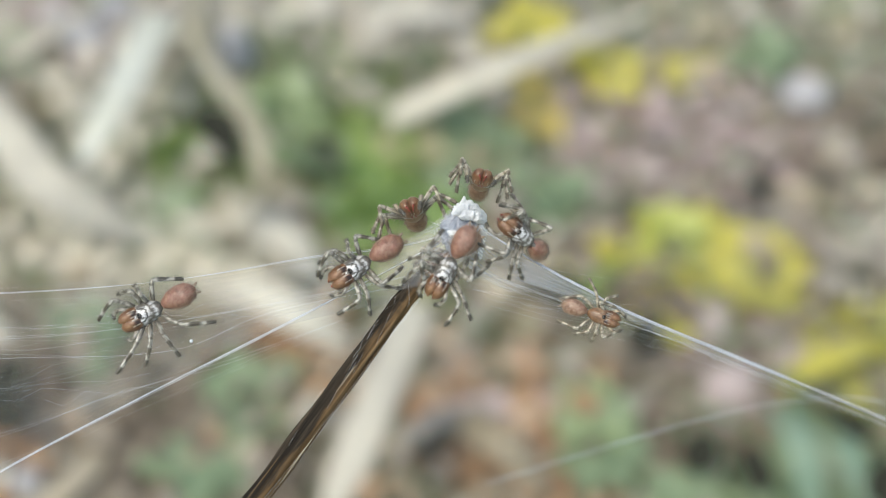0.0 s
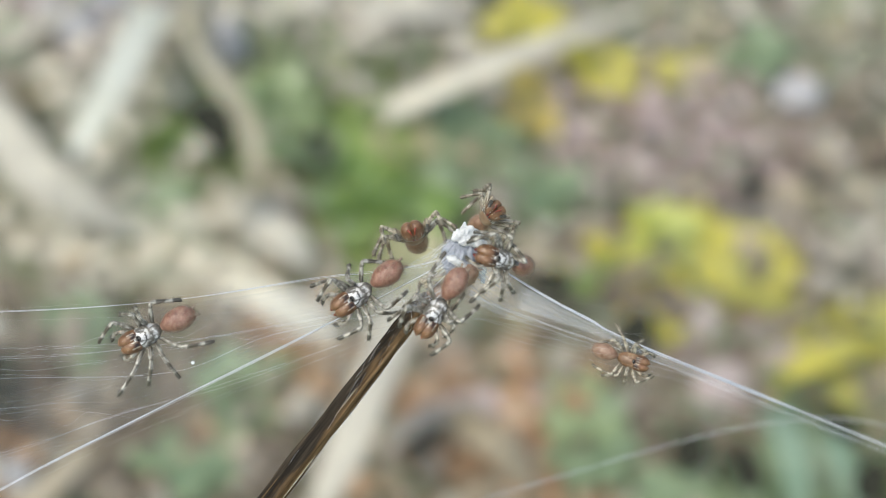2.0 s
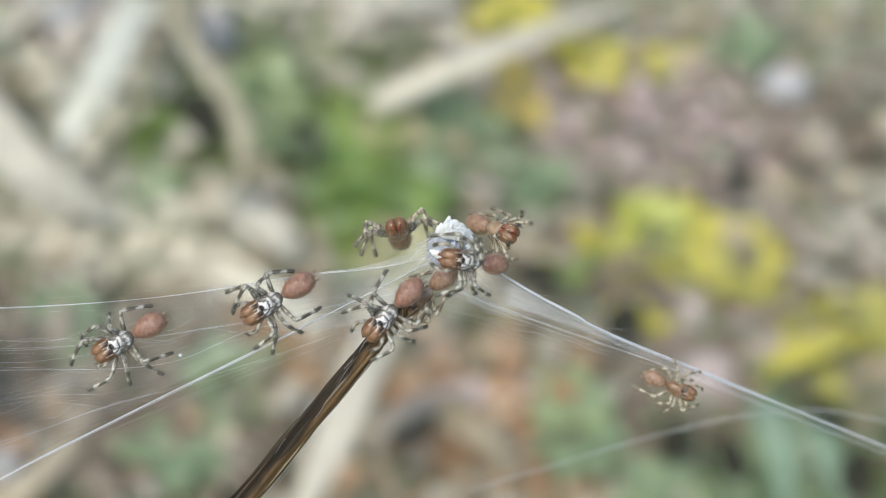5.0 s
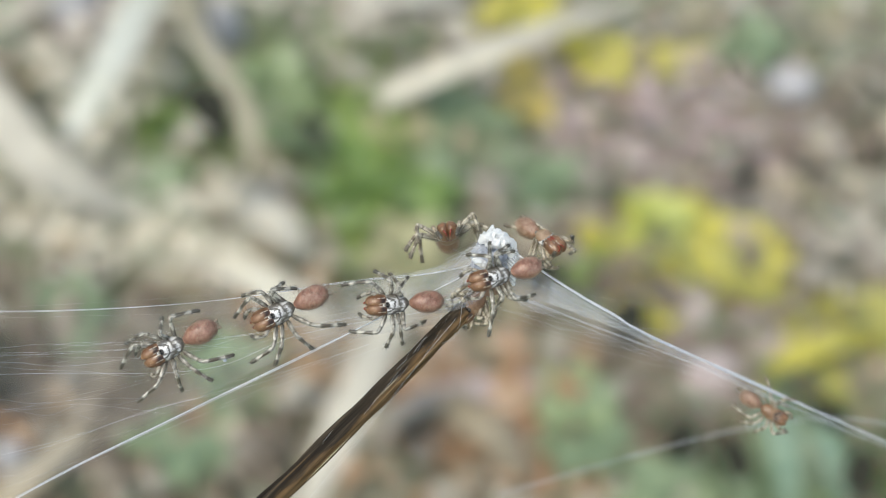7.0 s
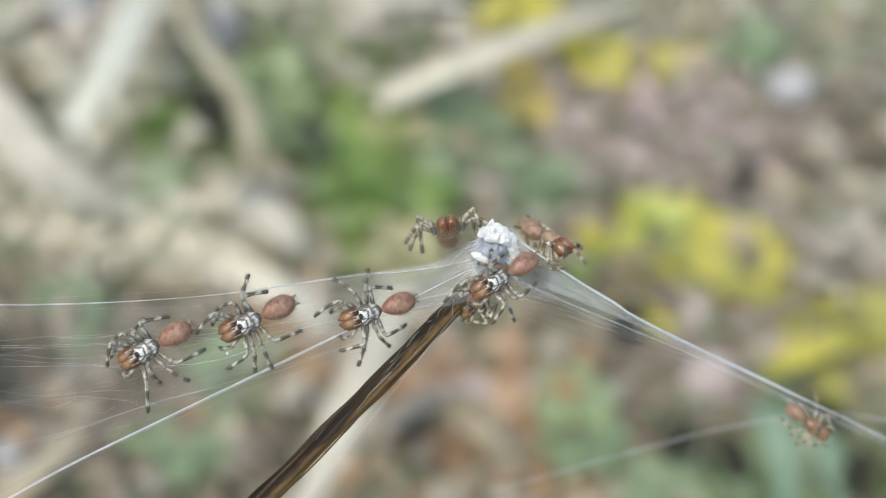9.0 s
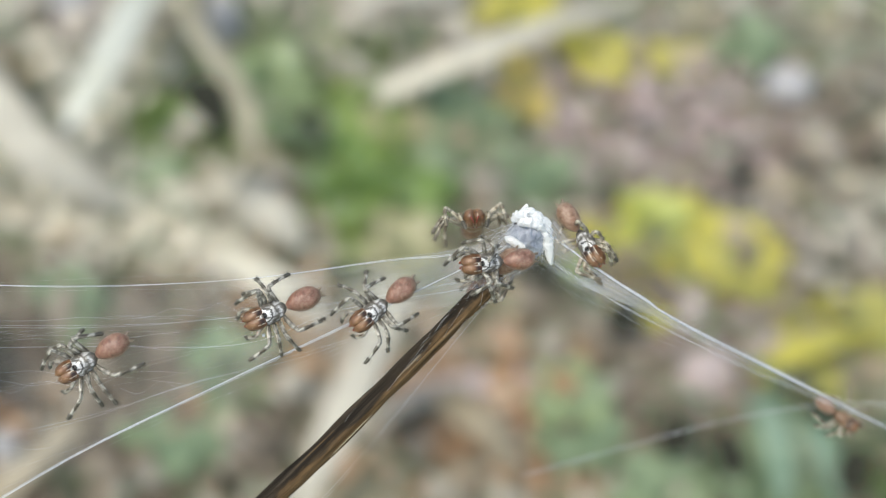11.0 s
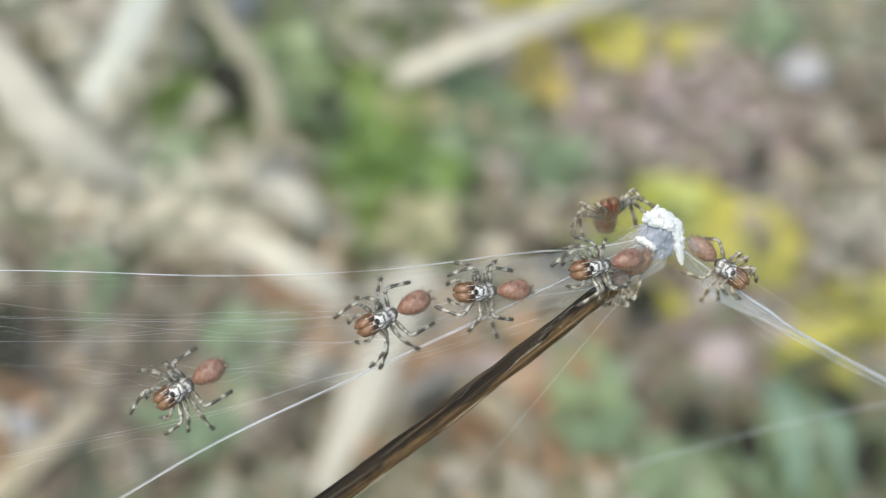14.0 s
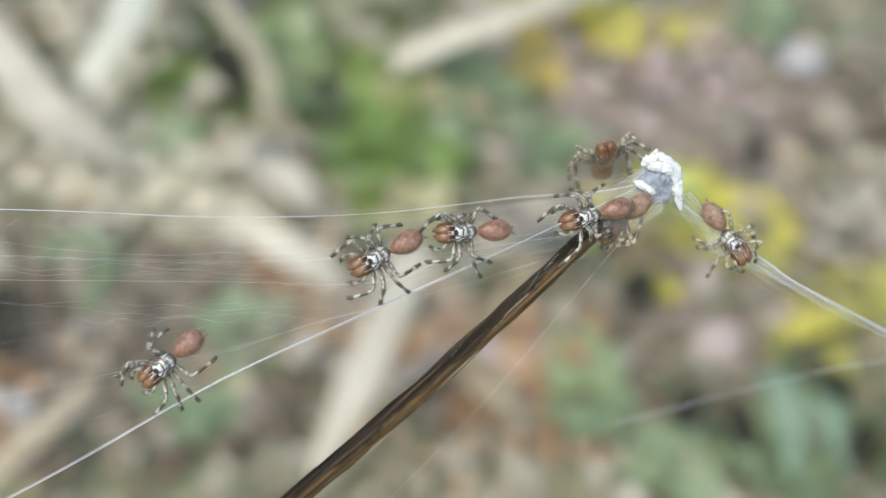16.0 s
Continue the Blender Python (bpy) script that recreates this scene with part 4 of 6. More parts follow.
def make_tuft():
    """The matted lump of white silk that caps the stalk: a thin grey core under crumpled white flakes."""
    root = tagged(new("silk_tuft"), "crumpled matted white silk lump on the stalk tip", "silk")
    root.matrix_basis = stage(0.36, -0.88, 0.0)
    root.scale = (0.98, 0.98, 0.98)
    bm = bmesh.new()
    made = bmesh.ops.create_icosphere(bm, subdivisions=5, radius=1.0)
    for v in made["verts"]:
        p = v.co.copy()
        fold = abs(noise.noise(p * 1.9 + Vector((1, 4, 2)))) * 0.60 + abs(noise.noise(p * 4.3)) * 0.22 + abs(noise.noise(p * 10)) * 0.08
        k = 1.18 - fold + 0.12 * noise.noise(p * 1.3)
        v.co = (Vector((p.x * (0.62 - 0.20 * p.y), p.y * 0.74, p.z * 0.58)) * k + Vector((-0.12, -0.16, 0))) * MM
    part("matted_silk", bm, TUFT_CORE, root, "thin bluish grey silk mat")
    rims = [([(0.02, 0.42, 0.46), (0.36, 0.24, 0.46), (0.52, -0.14, 0.34), (0.62, -0.52, 0.22), (0.72, -0.90, 0.08), (0.80, -1.12, 0.0)], 0.25),
            ([(-0.74, 0.34, 0.34), (-0.50, 0.50, 0.46), (-0.20, 0.60, 0.48), (0.14, 0.46, 0.50), (0.46, 0.20, 0.44)], 0.22),
            ([(-0.56, 0.24, 0.46), (-0.24, 0.34, 0.58), (0.10, 0.26, 0.62), (0.40, 0.06, 0.54)], 0.19),
            ([(-0.38, 0.46, 0.40), (-0.30, 0.70, 0.40), (-0.22, 0.94, 0.34)], 0.18),
            ([(-0.96, -0.20, 0.34), (-0.70, -0.34, 0.50), (-0.40, -0.52, 0.52), (-0.22, -0.60, 0.46)], 0.13),
            ([(0.30, 0.16, 0.30), (0.44, -0.24, 0.26), (0.48, -0.62, 0.16)], 0.16)]
    for j, (ctrl, width) in enumerate(rims):
        bm = bmesh.new()
        line = spline(ctrl, 64)
        rings = []
        for i, p in enumerate(line):
            d = (line[min(i + 1, 64)] - line[max(i - 1, 0)]).normalized()
            side = d.cross(Vector((0, 0, 1))).normalized()
            u = i / 64
            w = width * min(1, 0.25 + 5 * u) * (1 - 0.78 * max(0, u - 0.35) / 0.65 if j in (0, 3) else min(1, 0.2 + 4 * (1 - u)))
            row = []
            for k in range(28):
                a = 2 * math.pi * k / 28
                q = Vector((math.cos(a), math.sin(a), u * len(ctrl) * 0.9 + j * 7))
                fold = 1.25 - 0.95 * abs(noise.noise(q * 1.7)) - 0.5 * abs(noise.noise(q * 3.6 + Vector((3, 1, 0)))) - 0.2 * abs(noise.noise(q * 8))
                row.append(bm.verts.new((p + (side * math.cos(a) + Vector((0, 0, 0.55)) * math.sin(a)) * w * fold) * MM))
            rings.append(row)
        for a, b in zip(rings, rings[1:]):
            for k in range(28):
                bm.faces.new((a[k], a[(k + 1) % 28], b[(k + 1) % 28], b[k]))
        bm.faces.new(rings[0][::-1])
        bm.faces.new(rings[-1])
        part("silk_fold", bm, TUFT, root, "dense crumpled white silk")
    rnd = random.Random(11)
    paths = []
    for k in range(150):
        p = Vector((rnd.uniform(-0.6, 0.4), rnd.uniform(-0.6, 0.4), rnd.uniform(0.1, 0.5)))
        q = p + Vector((rnd.gauss(-0.55, 0.35), rnd.gauss(-0.55, 0.25), rnd.uniform(-0.3, 0.1)))
        paths.append((spline([p, (p + q) * 0.5 + Vector((rnd.gauss(0, 0.10), rnd.gauss(0, 0.10), 0.05)), q], 6), rnd.uniform(0.0015, 0.0035)))
    part("strand_tangle", thread_mesh(paths, 4), SILK, root, "fine loose silk strands")
    return root


def thread_thing(ctrl, r, label, strands=1, spread=0.0, seed=0, n=40):
    rnd = random.Random(seed)
    paths = []
    for k in range(strands):
        off = [Vector((0, rnd.gauss(0, spread), rnd.gauss(0, spread))) for _ in ctrl]
        paths.append((spline([Vector(c) + o for c, o in zip(ctrl, off)], n), r * rnd.uniform(0.6, 1.1) if k else r))
    ob = new("silk_thread", thread_mesh(paths))
    ob.matrix_basis = stage(0, 0, 0)
    return tagged(ob, label, "silk", "silk threads")


def veil_mesh(top, bottom, name, mat, across=24, along=40):
    """A thin silk sheet between two edges, rippled a little."""
    bm = bmesh.new()
    uv = bm.loops.layers.uv.new("UVMap")
    a, b = spline(top, along), spline(bottom, along)
    rows = []
    for i in range(along + 1):
        rows.append([bm.verts.new((a[i].lerp(b[i], k / across) + Vector((0, 0, 0.15 * noise.noise(Vector((i * 0.1, k * 0.5, 1)))))) * MM) for k in range(across + 1)])
    for i in range(along):
        for k in range(across):
            f = bm.faces.new((rows[i][k], rows[i + 1][k], rows[i + 1][k + 1], rows[i][k + 1]))
            for lp, (s, t) in zip(f.loops, ((i, k), (i + 1, k), (i + 1, k + 1), (i, k + 1))):
                lp[uv].uv = (s / along, t / across)
    me = finish(bm, name)
    me.materials.append(mat)
    return me


stem = make_stem()
wrapping = make_wrapping()
tuft = make_tuft()
top_line = thread_thing([(0.30, -1.05, -0.20), (-1.10, -1.47, 0.00), (-2.70, -1.71, 0.00), (-4.38, -1.91, 0.00), (-9.24, -2.70, 0.00), (-14.54, -3.09, 0.30), (-20.56, -3.14, 0.80), (-29.61, -3.39, 2.00)], 0.0075, "bright taut white silk line", 3, 0.02, 1)
guy_line = thread_thing([(0.37, -1.10, 0.00), (-3.30, -3.03, 0.00), (-5.85, -4.36, 0.00), (-10.02, -6.47, 0.20), (-14.51, -8.82, 0.40), (-19.48, -11.96, 0.80), (-26.47, -15.94, 1.50)], 0.0085, "bright white silk guy line running down from the stalk", 4, 0.025, 2)
thread_thing([(-1.10, -2.75, 0.00), (-5.85, -3.67, 0.00), (-9.17, -4.95, 0.00), (-14.58, -5.24, 0.20), (-21.57, -5.42, 0.80), (-29.61, -5.65, 2.00)], 0.0034, "fine white silk line in the sheet", 1, 0.03, 3)
thread_thing([(-0.73, -2.38, 0.00), (-5.13, -3.30, 0.00), (-10.27, -4.22, 0.00), (-14.58, -4.57, 0.20), (-21.57, -4.61, 0.80), (-29.61, -4.61, 2.00)], 0.0024, "fine white silk line in the sheet", 2, 0.05, 4)
thread_thing([(-3.67, -3.94, 0.00), (-7.34, -5.32, 0.00), (-11.00, -6.42, 0.00), (-14.58, -7.67, 0.20), (-21.57, -9.38, 0.80), (-29.61, -11.23, 2.00)], 0.0024, "fine white silk line in the sheet", 2, 0.06, 5)
edge_thread = thread_thing([(1.10, -1.10, 0.00), (2.86, -2.18, 0.00), (4.57, -3.10, -0.50), (5.85, -3.76, -1.00), (10.50, -5.71, -3.00), (16.29, -8.11, -6.00), (25.87, -12.20, -11.00)], 0.012, "bright taut white silk line on the band's edge", 8, 0.03, 6)
band_strands = thread_thing([(0.55, -2.20, 0.00), (2.02, -2.75, 0.00), (4.27, -3.60, -0.50), (7.24, -4.70, -1.50), (10.50, -5.99, -3.00), (16.29, -8.37, -6.00), (25.87, -12.39, -11.00)], 0.004, "white silk strands along the band", 4, 0.05, 7)
thread_thing([(1.52, -11.57, -12.00), (9.65, -9.18, -12.00), (14.14, -7.98, -11.00), (17.17, -7.77, -9.00), (23.52, -9.39, -11.00)], 0.007, "faint slack silk strand behind the band", 3, 0.10, 8)
thread_thing([(-0.73, -2.84, 0.20), (-1.81, -4.37, 0.50), (-5.44, -9.07, 0.50), (-8.69, -12.69, 0.50)], 0.0022, "hair-fine loose silk strand by the stalk", 2, 0.1, 9)

rnd = random.Random(77)
paths = []
for k in range(10):
    f = rnd.random()
    a = Vector((rnd.uniform(-1.6, 0.8), rnd.uniform(-3.6, -1.2), rnd.uniform(-0.2, 0.2)))
    far = rnd.uniform(-30, -18)
    top, low = -3.1, -0.2 - 0.58 * -far
    e = Vector((far, top + (low - top) * f ** 1.25, rnd.uniform(0.2, 1.2)))
    m = a.lerp(e, 0.5) + Vector((0, -0.35 * rnd.random() - 0.2, 0))
    paths.append((spline([a, a.lerp(m, 0.5) + Vector((0, rnd.gauss(0, 0.16), 0)), m, m.lerp(e, 0.5) + Vector((0, rnd.gauss(0, 0.22), 0)), e], 16), rnd.uniform(0.0006, 0.0013)))
for k in range(11):
    a = Vector((rnd.uniform(-22, -4), 0, 0.3))
    a.y = -3.4 + 0.42 * (a.x + 3) * rnd.random()
    run = rnd.uniform(2.5, 7)
    fall = rnd.gauss(-0.12, 0.10)
    paths.append((spline([a + Vector((-run * q / 7, run * q / 7 * fall + rnd.gauss(0, 0.13), 0.1)) for q in range(8)], 28), rnd.uniform(0.0010, 0.0022)))
for k in range(6):
    y = rnd.uniform(-6.6, -4.0)
    a, e = rnd.uniform(-12, -7), rnd.uniform(-30, -22)
    drift, bow = rnd.gauss(-0.3, 0.35), rnd.uniform(0.05, 0.25)
    phase = rnd.uniform(0, 6)
    paths.append((spline([(a + (e - a) * q / 16, y + drift * q / 16 + bow * math.sin(q * 0.8 + phase) * 0.6 + rnd.gauss(0, 0.06), 0.3 + 0.05 * q) for q in range(17)], 64), rnd.uniform(0.0010, 0.0026)))
sheet = new("silk_sheet", thread_mesh(paths, 3))
sheet.matrix_basis = stage(0, 0, 0)
tagged(sheet, "loose sheet of fine white silk fibres", "silk", kind="stuff")
veil = new("silk_veil", veil_mesh([(0.00, -1.10, -0.10), (-4.39, -1.98, -0.10), (-9.26, -2.79, -0.10), (-14.58, -3.18, 0.20), (-23.36, -3.27, 0.80)],
                                  [(-0.55, -3.12, -0.10), (-5.86, -4.30, -0.10), (-10.09, -6.39, -0.10), (-14.58, -8.77, 0.20), (-23.36, -14.05, 0.80)], "silk_veil", SILK_VEIL))
veil.matrix_basis = stage(0, 0, 0)
tagged(veil, "thin see-through veil of white silk", "silk")
paths = []
for k in range(15):
    f = rnd.random() ** 1.8
    a = Vector((rnd.uniform(-0.4, 2.6), -2.0 - 1.4 * f + rnd.gauss(0, 0.1), rnd.uniform(-0.2, 0.2)))
    e = Vector((rnd.uniform(8, 15), 0, 0))
    e.y = -0.65 - 0.47 * e.x - rnd.random() * 0.35
    e.z = -0.5 * max(0, e.x - 4)
    m = a.lerp(e, 0.5) + Vector((0, -0.25 * f, 0))
    paths.append((spline([a, m + Vector((0, rnd.gauss(0, 0.08), 0)), e], 14), rnd.uniform(0.0008, 0.0017)))
for k in range(13):
    a = Vector((rnd.uniform(-0.2, 1.5), -2.8 + rnd.gauss(0, 0.3), 0))
    paths.append((spline([a, a + Vector((2.4, -0.5 + rnd.gauss(0, 0.2), 0)), a + Vector((5.2, -1.2 + rnd.gauss(0, 0.4), -0.6))], 10), rnd.uniform(0.0008, 0.0016)))
fan = new("silk_fan", thread_mesh(paths, 3))
fan.matrix_basis = stage(0, 0, 0)
tagged(fan, "fan of fine silk fibres gathering into a band", "silk", kind="stuff")
band = new("silk_band", veil_mesh([(2.02, -1.80, 0.00), (4.57, -3.10, -0.50), (7.68, -4.56, -1.80), (12.14, -6.44, -4.00), (25.87, -12.20, -11.00)],
                                  [(1.83, -2.57, 0.00), (4.57, -3.51, -0.50), (7.68, -4.85, -1.80), (12.14, -6.64, -4.00), (25.87, -12.41, -11.00)], "silk_band", SILK_BAND, 10, 40))
band.matrix_basis = stage(0, 0, 0)
tagged(band, "dense bluish white band of silk", "silk")
wrap = new("silk_veil", veil_mesh([(0.36, -0.01, 0.20), (-1.09, -1.14, 0.30), (-2.74, -1.71, 0.10), (-6.05, -2.20, 0.00)], [(0.54, -2.01, 0.50), (-0.73, -2.74, 0.50), (-2.74, -3.15, 0.10), (-6.05, -3.94, 0.00)], "silk_veil", SILK_WRAP, 16, 24))
wrap.matrix_basis = stage(0, 0, 0)
tagged(wrap, "whitish silk veil drawn out from the silk lump", "silk")
gusset = new("silk_veil", veil_mesh([(0.73, -0.56, 0.30), (1.83, -1.61, 0.10), (3.31, -2.42, -0.10), (7.68, -4.53, -1.80)], [(0.36, -2.19, 0.40), (1.64, -2.93, 0.20), (3.48, -3.26, 0.00), (7.68, -4.76, -1.80)], "silk_veil", SILK_WRAP, 16, 24))
gusset.matrix_basis = stage(0, 0, 0)
tagged(gusset, "whitish silk veil between the silk lump and the band", "silk")
bm = bmesh.new()
blob(bm, (0, 0, 0), (0.06 * MM, 0.06 * MM, 0.06 * MM))
me = finish(bm, "silk_bead")
me.materials.append(SILK)
bead = new("silk_bead", me)
bead.matrix_basis = stage(-8.41, -4.62, 0.20)
tagged(bead, "tiny white bead of silk on the sheet", "silk")



# ---- spiderlings ----
SHAPES = {}


def shared(name, build):
    if name not in SHAPES:
        bm = bmesh.new()
        build(bm)
        SHAPES[name] = finish(bm, name)
    return SHAPES[name]


def build_abdomen(bm):
    c = Vector((-1.22, 0, 0.10)) * MM
    blob(bm, c, (0.66 * MM, 0.41 * MM, 0.42 * MM), 0.06, 2.0, 3.0, 32, 20, lambda u: 1.0 - 0.10 * u)


def build_fuzz(bm):
    c = Vector((-1.22, 0, 0.10)) * MM
    rnd = random.Random(21)
    for k in range(460):
        d = Vector((rnd.uniform(-1, 0.5), rnd.gauss(0, 0.7), rnd.gauss(0.1, 0.7))).normalized()
        p = c + Vector((d.x * 0.65, d.y * 0.405, d.z * 0.415)) * MM
        hair(bm, p, d + Vector((-0.7, 0, 0)), rnd.uniform(0.08, 0.24) * MM, 0.0045 * MM)


def build_carapace(bm):
    blob(bm, (0.08 * MM, 0, 0), (0.64 * MM, 0.395 * MM, 0.29 * MM), 0.06, 2.5, 1.0, 40, 24, lambda u: 1.0 + 0.10 * u)
    blob(bm, (-0.62 * MM, 0, 0), (0.22 * MM, 0.09 * MM, 0.09 * MM))
    rnd = random.Random(4)
    for k in range(120):
        a = rnd.uniform(0, 6.28)
        r = rnd.uniform(0.2, 0.95)
        p = Vector((0.08 + 0.62 * r * math.cos(a), 0.39 * r * math.sin(a), 0.29 * math.sqrt(max(0, 1 - r * r)))) * MM
        hair(bm, p, (rnd.gauss(0.5, 0.5), rnd.gauss(0, 0.6), 0.5), rnd.uniform(0.06, 0.13) * MM, 0.009 * MM)


def build_mound(bm):
    blob(bm, (0.26 * MM, 0, 0.25 * MM), (0.095 * MM, 0.12 * MM, 0.08 * MM), 0, 1, 0, 16, 10)


def build_eye(bm):
    blob(bm, (0, 0, 0), (0.045 * MM, 0.045 * MM, 0.04 * MM), 0, 1, 0, 12, 8)


def build_jaw(bm):
    blob(bm, (0.60 * MM, 0.135 * MM, -0.02 * MM), (0.47 * MM, 0.27 * MM, 0.33 * MM), 0.08, 2, 2.0, 28, 18, lambda u: 1.04 - 0.06 * u)
    rnd = random.Random(8)
    for k in range(26):
        p = Vector((rnd.uniform(0.80, 1.06), rnd.uniform(0.04, 0.30), rnd.uniform(-0.17, 0.17))) * MM
        hair(bm, p, (1, rnd.gauss(0, 0.4), rnd.gauss(0, 0.4)), rnd.uniform(0.06, 0.12) * MM, 0.006 * MM)


def build_fang(bm):
    tube(bm, [Vector(p) * MM for p in spline([(1.04, 0.14, -0.10), (1.10, 0.10, -0.18), (1.04, 0.06, -0.28), (0.92, 0.04, -0.32)], 8)],
         [0.042 * MM * (1 - 0.1 * k) for k in range(9)], 8)


def build_sternum(bm):
    blob(bm, (-0.05 * MM, 0, -0.14 * MM), (0.42 * MM, 0.33 * MM, 0.20 * MM), 0.05, 3, 5.0, 20, 12)


def build_mouth(bm):
    for s in (1, -1):
        blob(bm, (0.50 * MM, s * 0.07 * MM, -0.30 * MM), (0.20 * MM, 0.055 * MM, 0.07 * MM), 0.1, 3, s, 12, 8)


def build_brow(bm):
    rnd = random.Random(15)
    for k in range(110):
        p = Vector((rnd.uniform(0.52, 0.70), rnd.uniform(-0.3, 0.3), rnd.uniform(0.10, 0.24))) * MM
        hair(bm, p, (1, rnd.gauss(0, 0.35), 0.35), rnd.uniform(0.08, 0.20) * MM, 0.0065 * MM)


def build_spinneret(bm):
    tube(bm, [Vector(p) * MM for p in ((-1.72, 0.07, 0.06), (-1.82, 0.11, 0.08), (-1.92, 0.15, 0.10), (-2.00, 0.18, 0.11))], [0.060 * MM, 0.052 * MM, 0.042 * MM, 0.020 * MM], 8)
    rnd = random.Random(2)
    for k in range(34):
        u = rnd.uniform(0, 1)
        hair(bm, Vector((-1.72 - 0.26 * u, 0.07 + 0.10 * u, 0.06 + 0.05 * u)) * MM, (-0.7, rnd.gauss(0, 1), rnd.gauss(0, 1)), rnd.uniform(0.08, 0.16) * MM, 0.006 * MM)


LEG_LINE = [(0.0, 0, 0), (0.17, 0.06, 0.13), (0.36, 0.13, 0.24), (0.47, 0.13, 0.26), (0.66, 0.06, 0.10), (0.79, -0.02, -0.10), (0.90, -0.12, -0.30)]


def build_leg(length, start, stop, thick, bend=1):
    def build(bm):
        line = [Vector((p.x, p.y * bend, p.z)) * length * MM for p in spline(LEG_LINE, 30)]
        pick = range(round(start * 30), round(stop * 30) + 1)
        rad = []
        for i in pick:
            u = i / 30
            joint = 0.72 if min(abs(u - j) for j in (0.10, 0.37, 0.50, 0.72)) < 0.03 else 1.0
            rad.append(thick * MM * joint * (1.05 - 0.22 * u) * (0.55 if i == 30 else 1))
        tube(bm, [line[i] for i in pick], rad, 8)
        rnd = random.Random(int(length * 100) + int(stop * 10))
        for k in range(int(170 * (stop - start)) + 24):
            i = rnd.randrange(pick[0], pick[-1])
            d = Vector((0.7, rnd.gauss(0, 1), rnd.gauss(0, 1)))
            hair(bm, line[i] + d.normalized() * thick * 0.7 * MM, d, rnd.uniform(0.07, 0.17) * MM, 0.0036 * MM)
    return build


THIGH = (0.92, 0.78, 0.74, 0.94)
SHIN = (1.14, 0.90, 0.86, 1.14)
HIP = ((0.30, 0.31), (0.10, 0.34), (-0.12, 0.33), (-0.33, 0.27))


def limb_piece(points, radii, hairs, seed):
    """A piece of a leg along its own x axis: a tube with joints and stiff hairs, in millimetres."""
    def build(bm):
        line = [p * MM for p in spline(points, 18)]
        rad = [float(np.interp(i / 18, [q[0] for q in radii], [q[1] for q in radii])) * MM for i in range(19)]
        tube(bm, line, rad, 9)
        rnd = random.Random(seed)
        for k in range(hairs):
            i = rnd.randrange(1, 18)
            d = Vector((0.8, rnd.gauss(0, 1), rnd.gauss(0, 1)))
            hair(bm, line[i] + Vector((0, d.y, d.z)).normalized() * rad[i] * 0.8, d, rnd.uniform(0.07, 0.17) * MM, 0.0042 * MM)
    return build


def build_thigh(k):
    a = THIGH[k]
    return limb_piece([(0, 0, 0), (a * 0.35, 0, 0.03), (a * 0.72, 0, 0.03), (a, 0, 0)],
                      [(0, 0.070), (0.10, 0.060), (0.16, 0.078), (0.45, 0.088), (0.68, 0.074), (0.72, 0.060), (0.78, 0.076), (0.95, 0.070), (1, 0.058)], 70, 40 + k)


def build_shin(k):
    b = SHIN[k]
    return limb_piece([(-0.02, 0, 0), (b * 0.2, 0, 0.02), (b * 0.45, 0, 0.02), (b * 0.66, 0, 0)],
                      [(0, 0.058), (0.08, 0.072), (0.35, 0.078), (0.55, 0.066), (0.60, 0.054), (0.66, 0.064), (1, 0.062)], 64, 50 + k)


def build_tarsus(k):
    b = SHIN[k]
    return limb_piece([(b * 0.65, 0, 0), (b * 0.78, 0, 0.0), (b * 0.90, 0, -0.015), (b, 0, -0.045)],
                      [(0, 0.056), (0.12, 0.070), (0.6, 0.070), (0.92, 0.058), (1, 0.030)], 60, 60 + k)


root_belly = {}


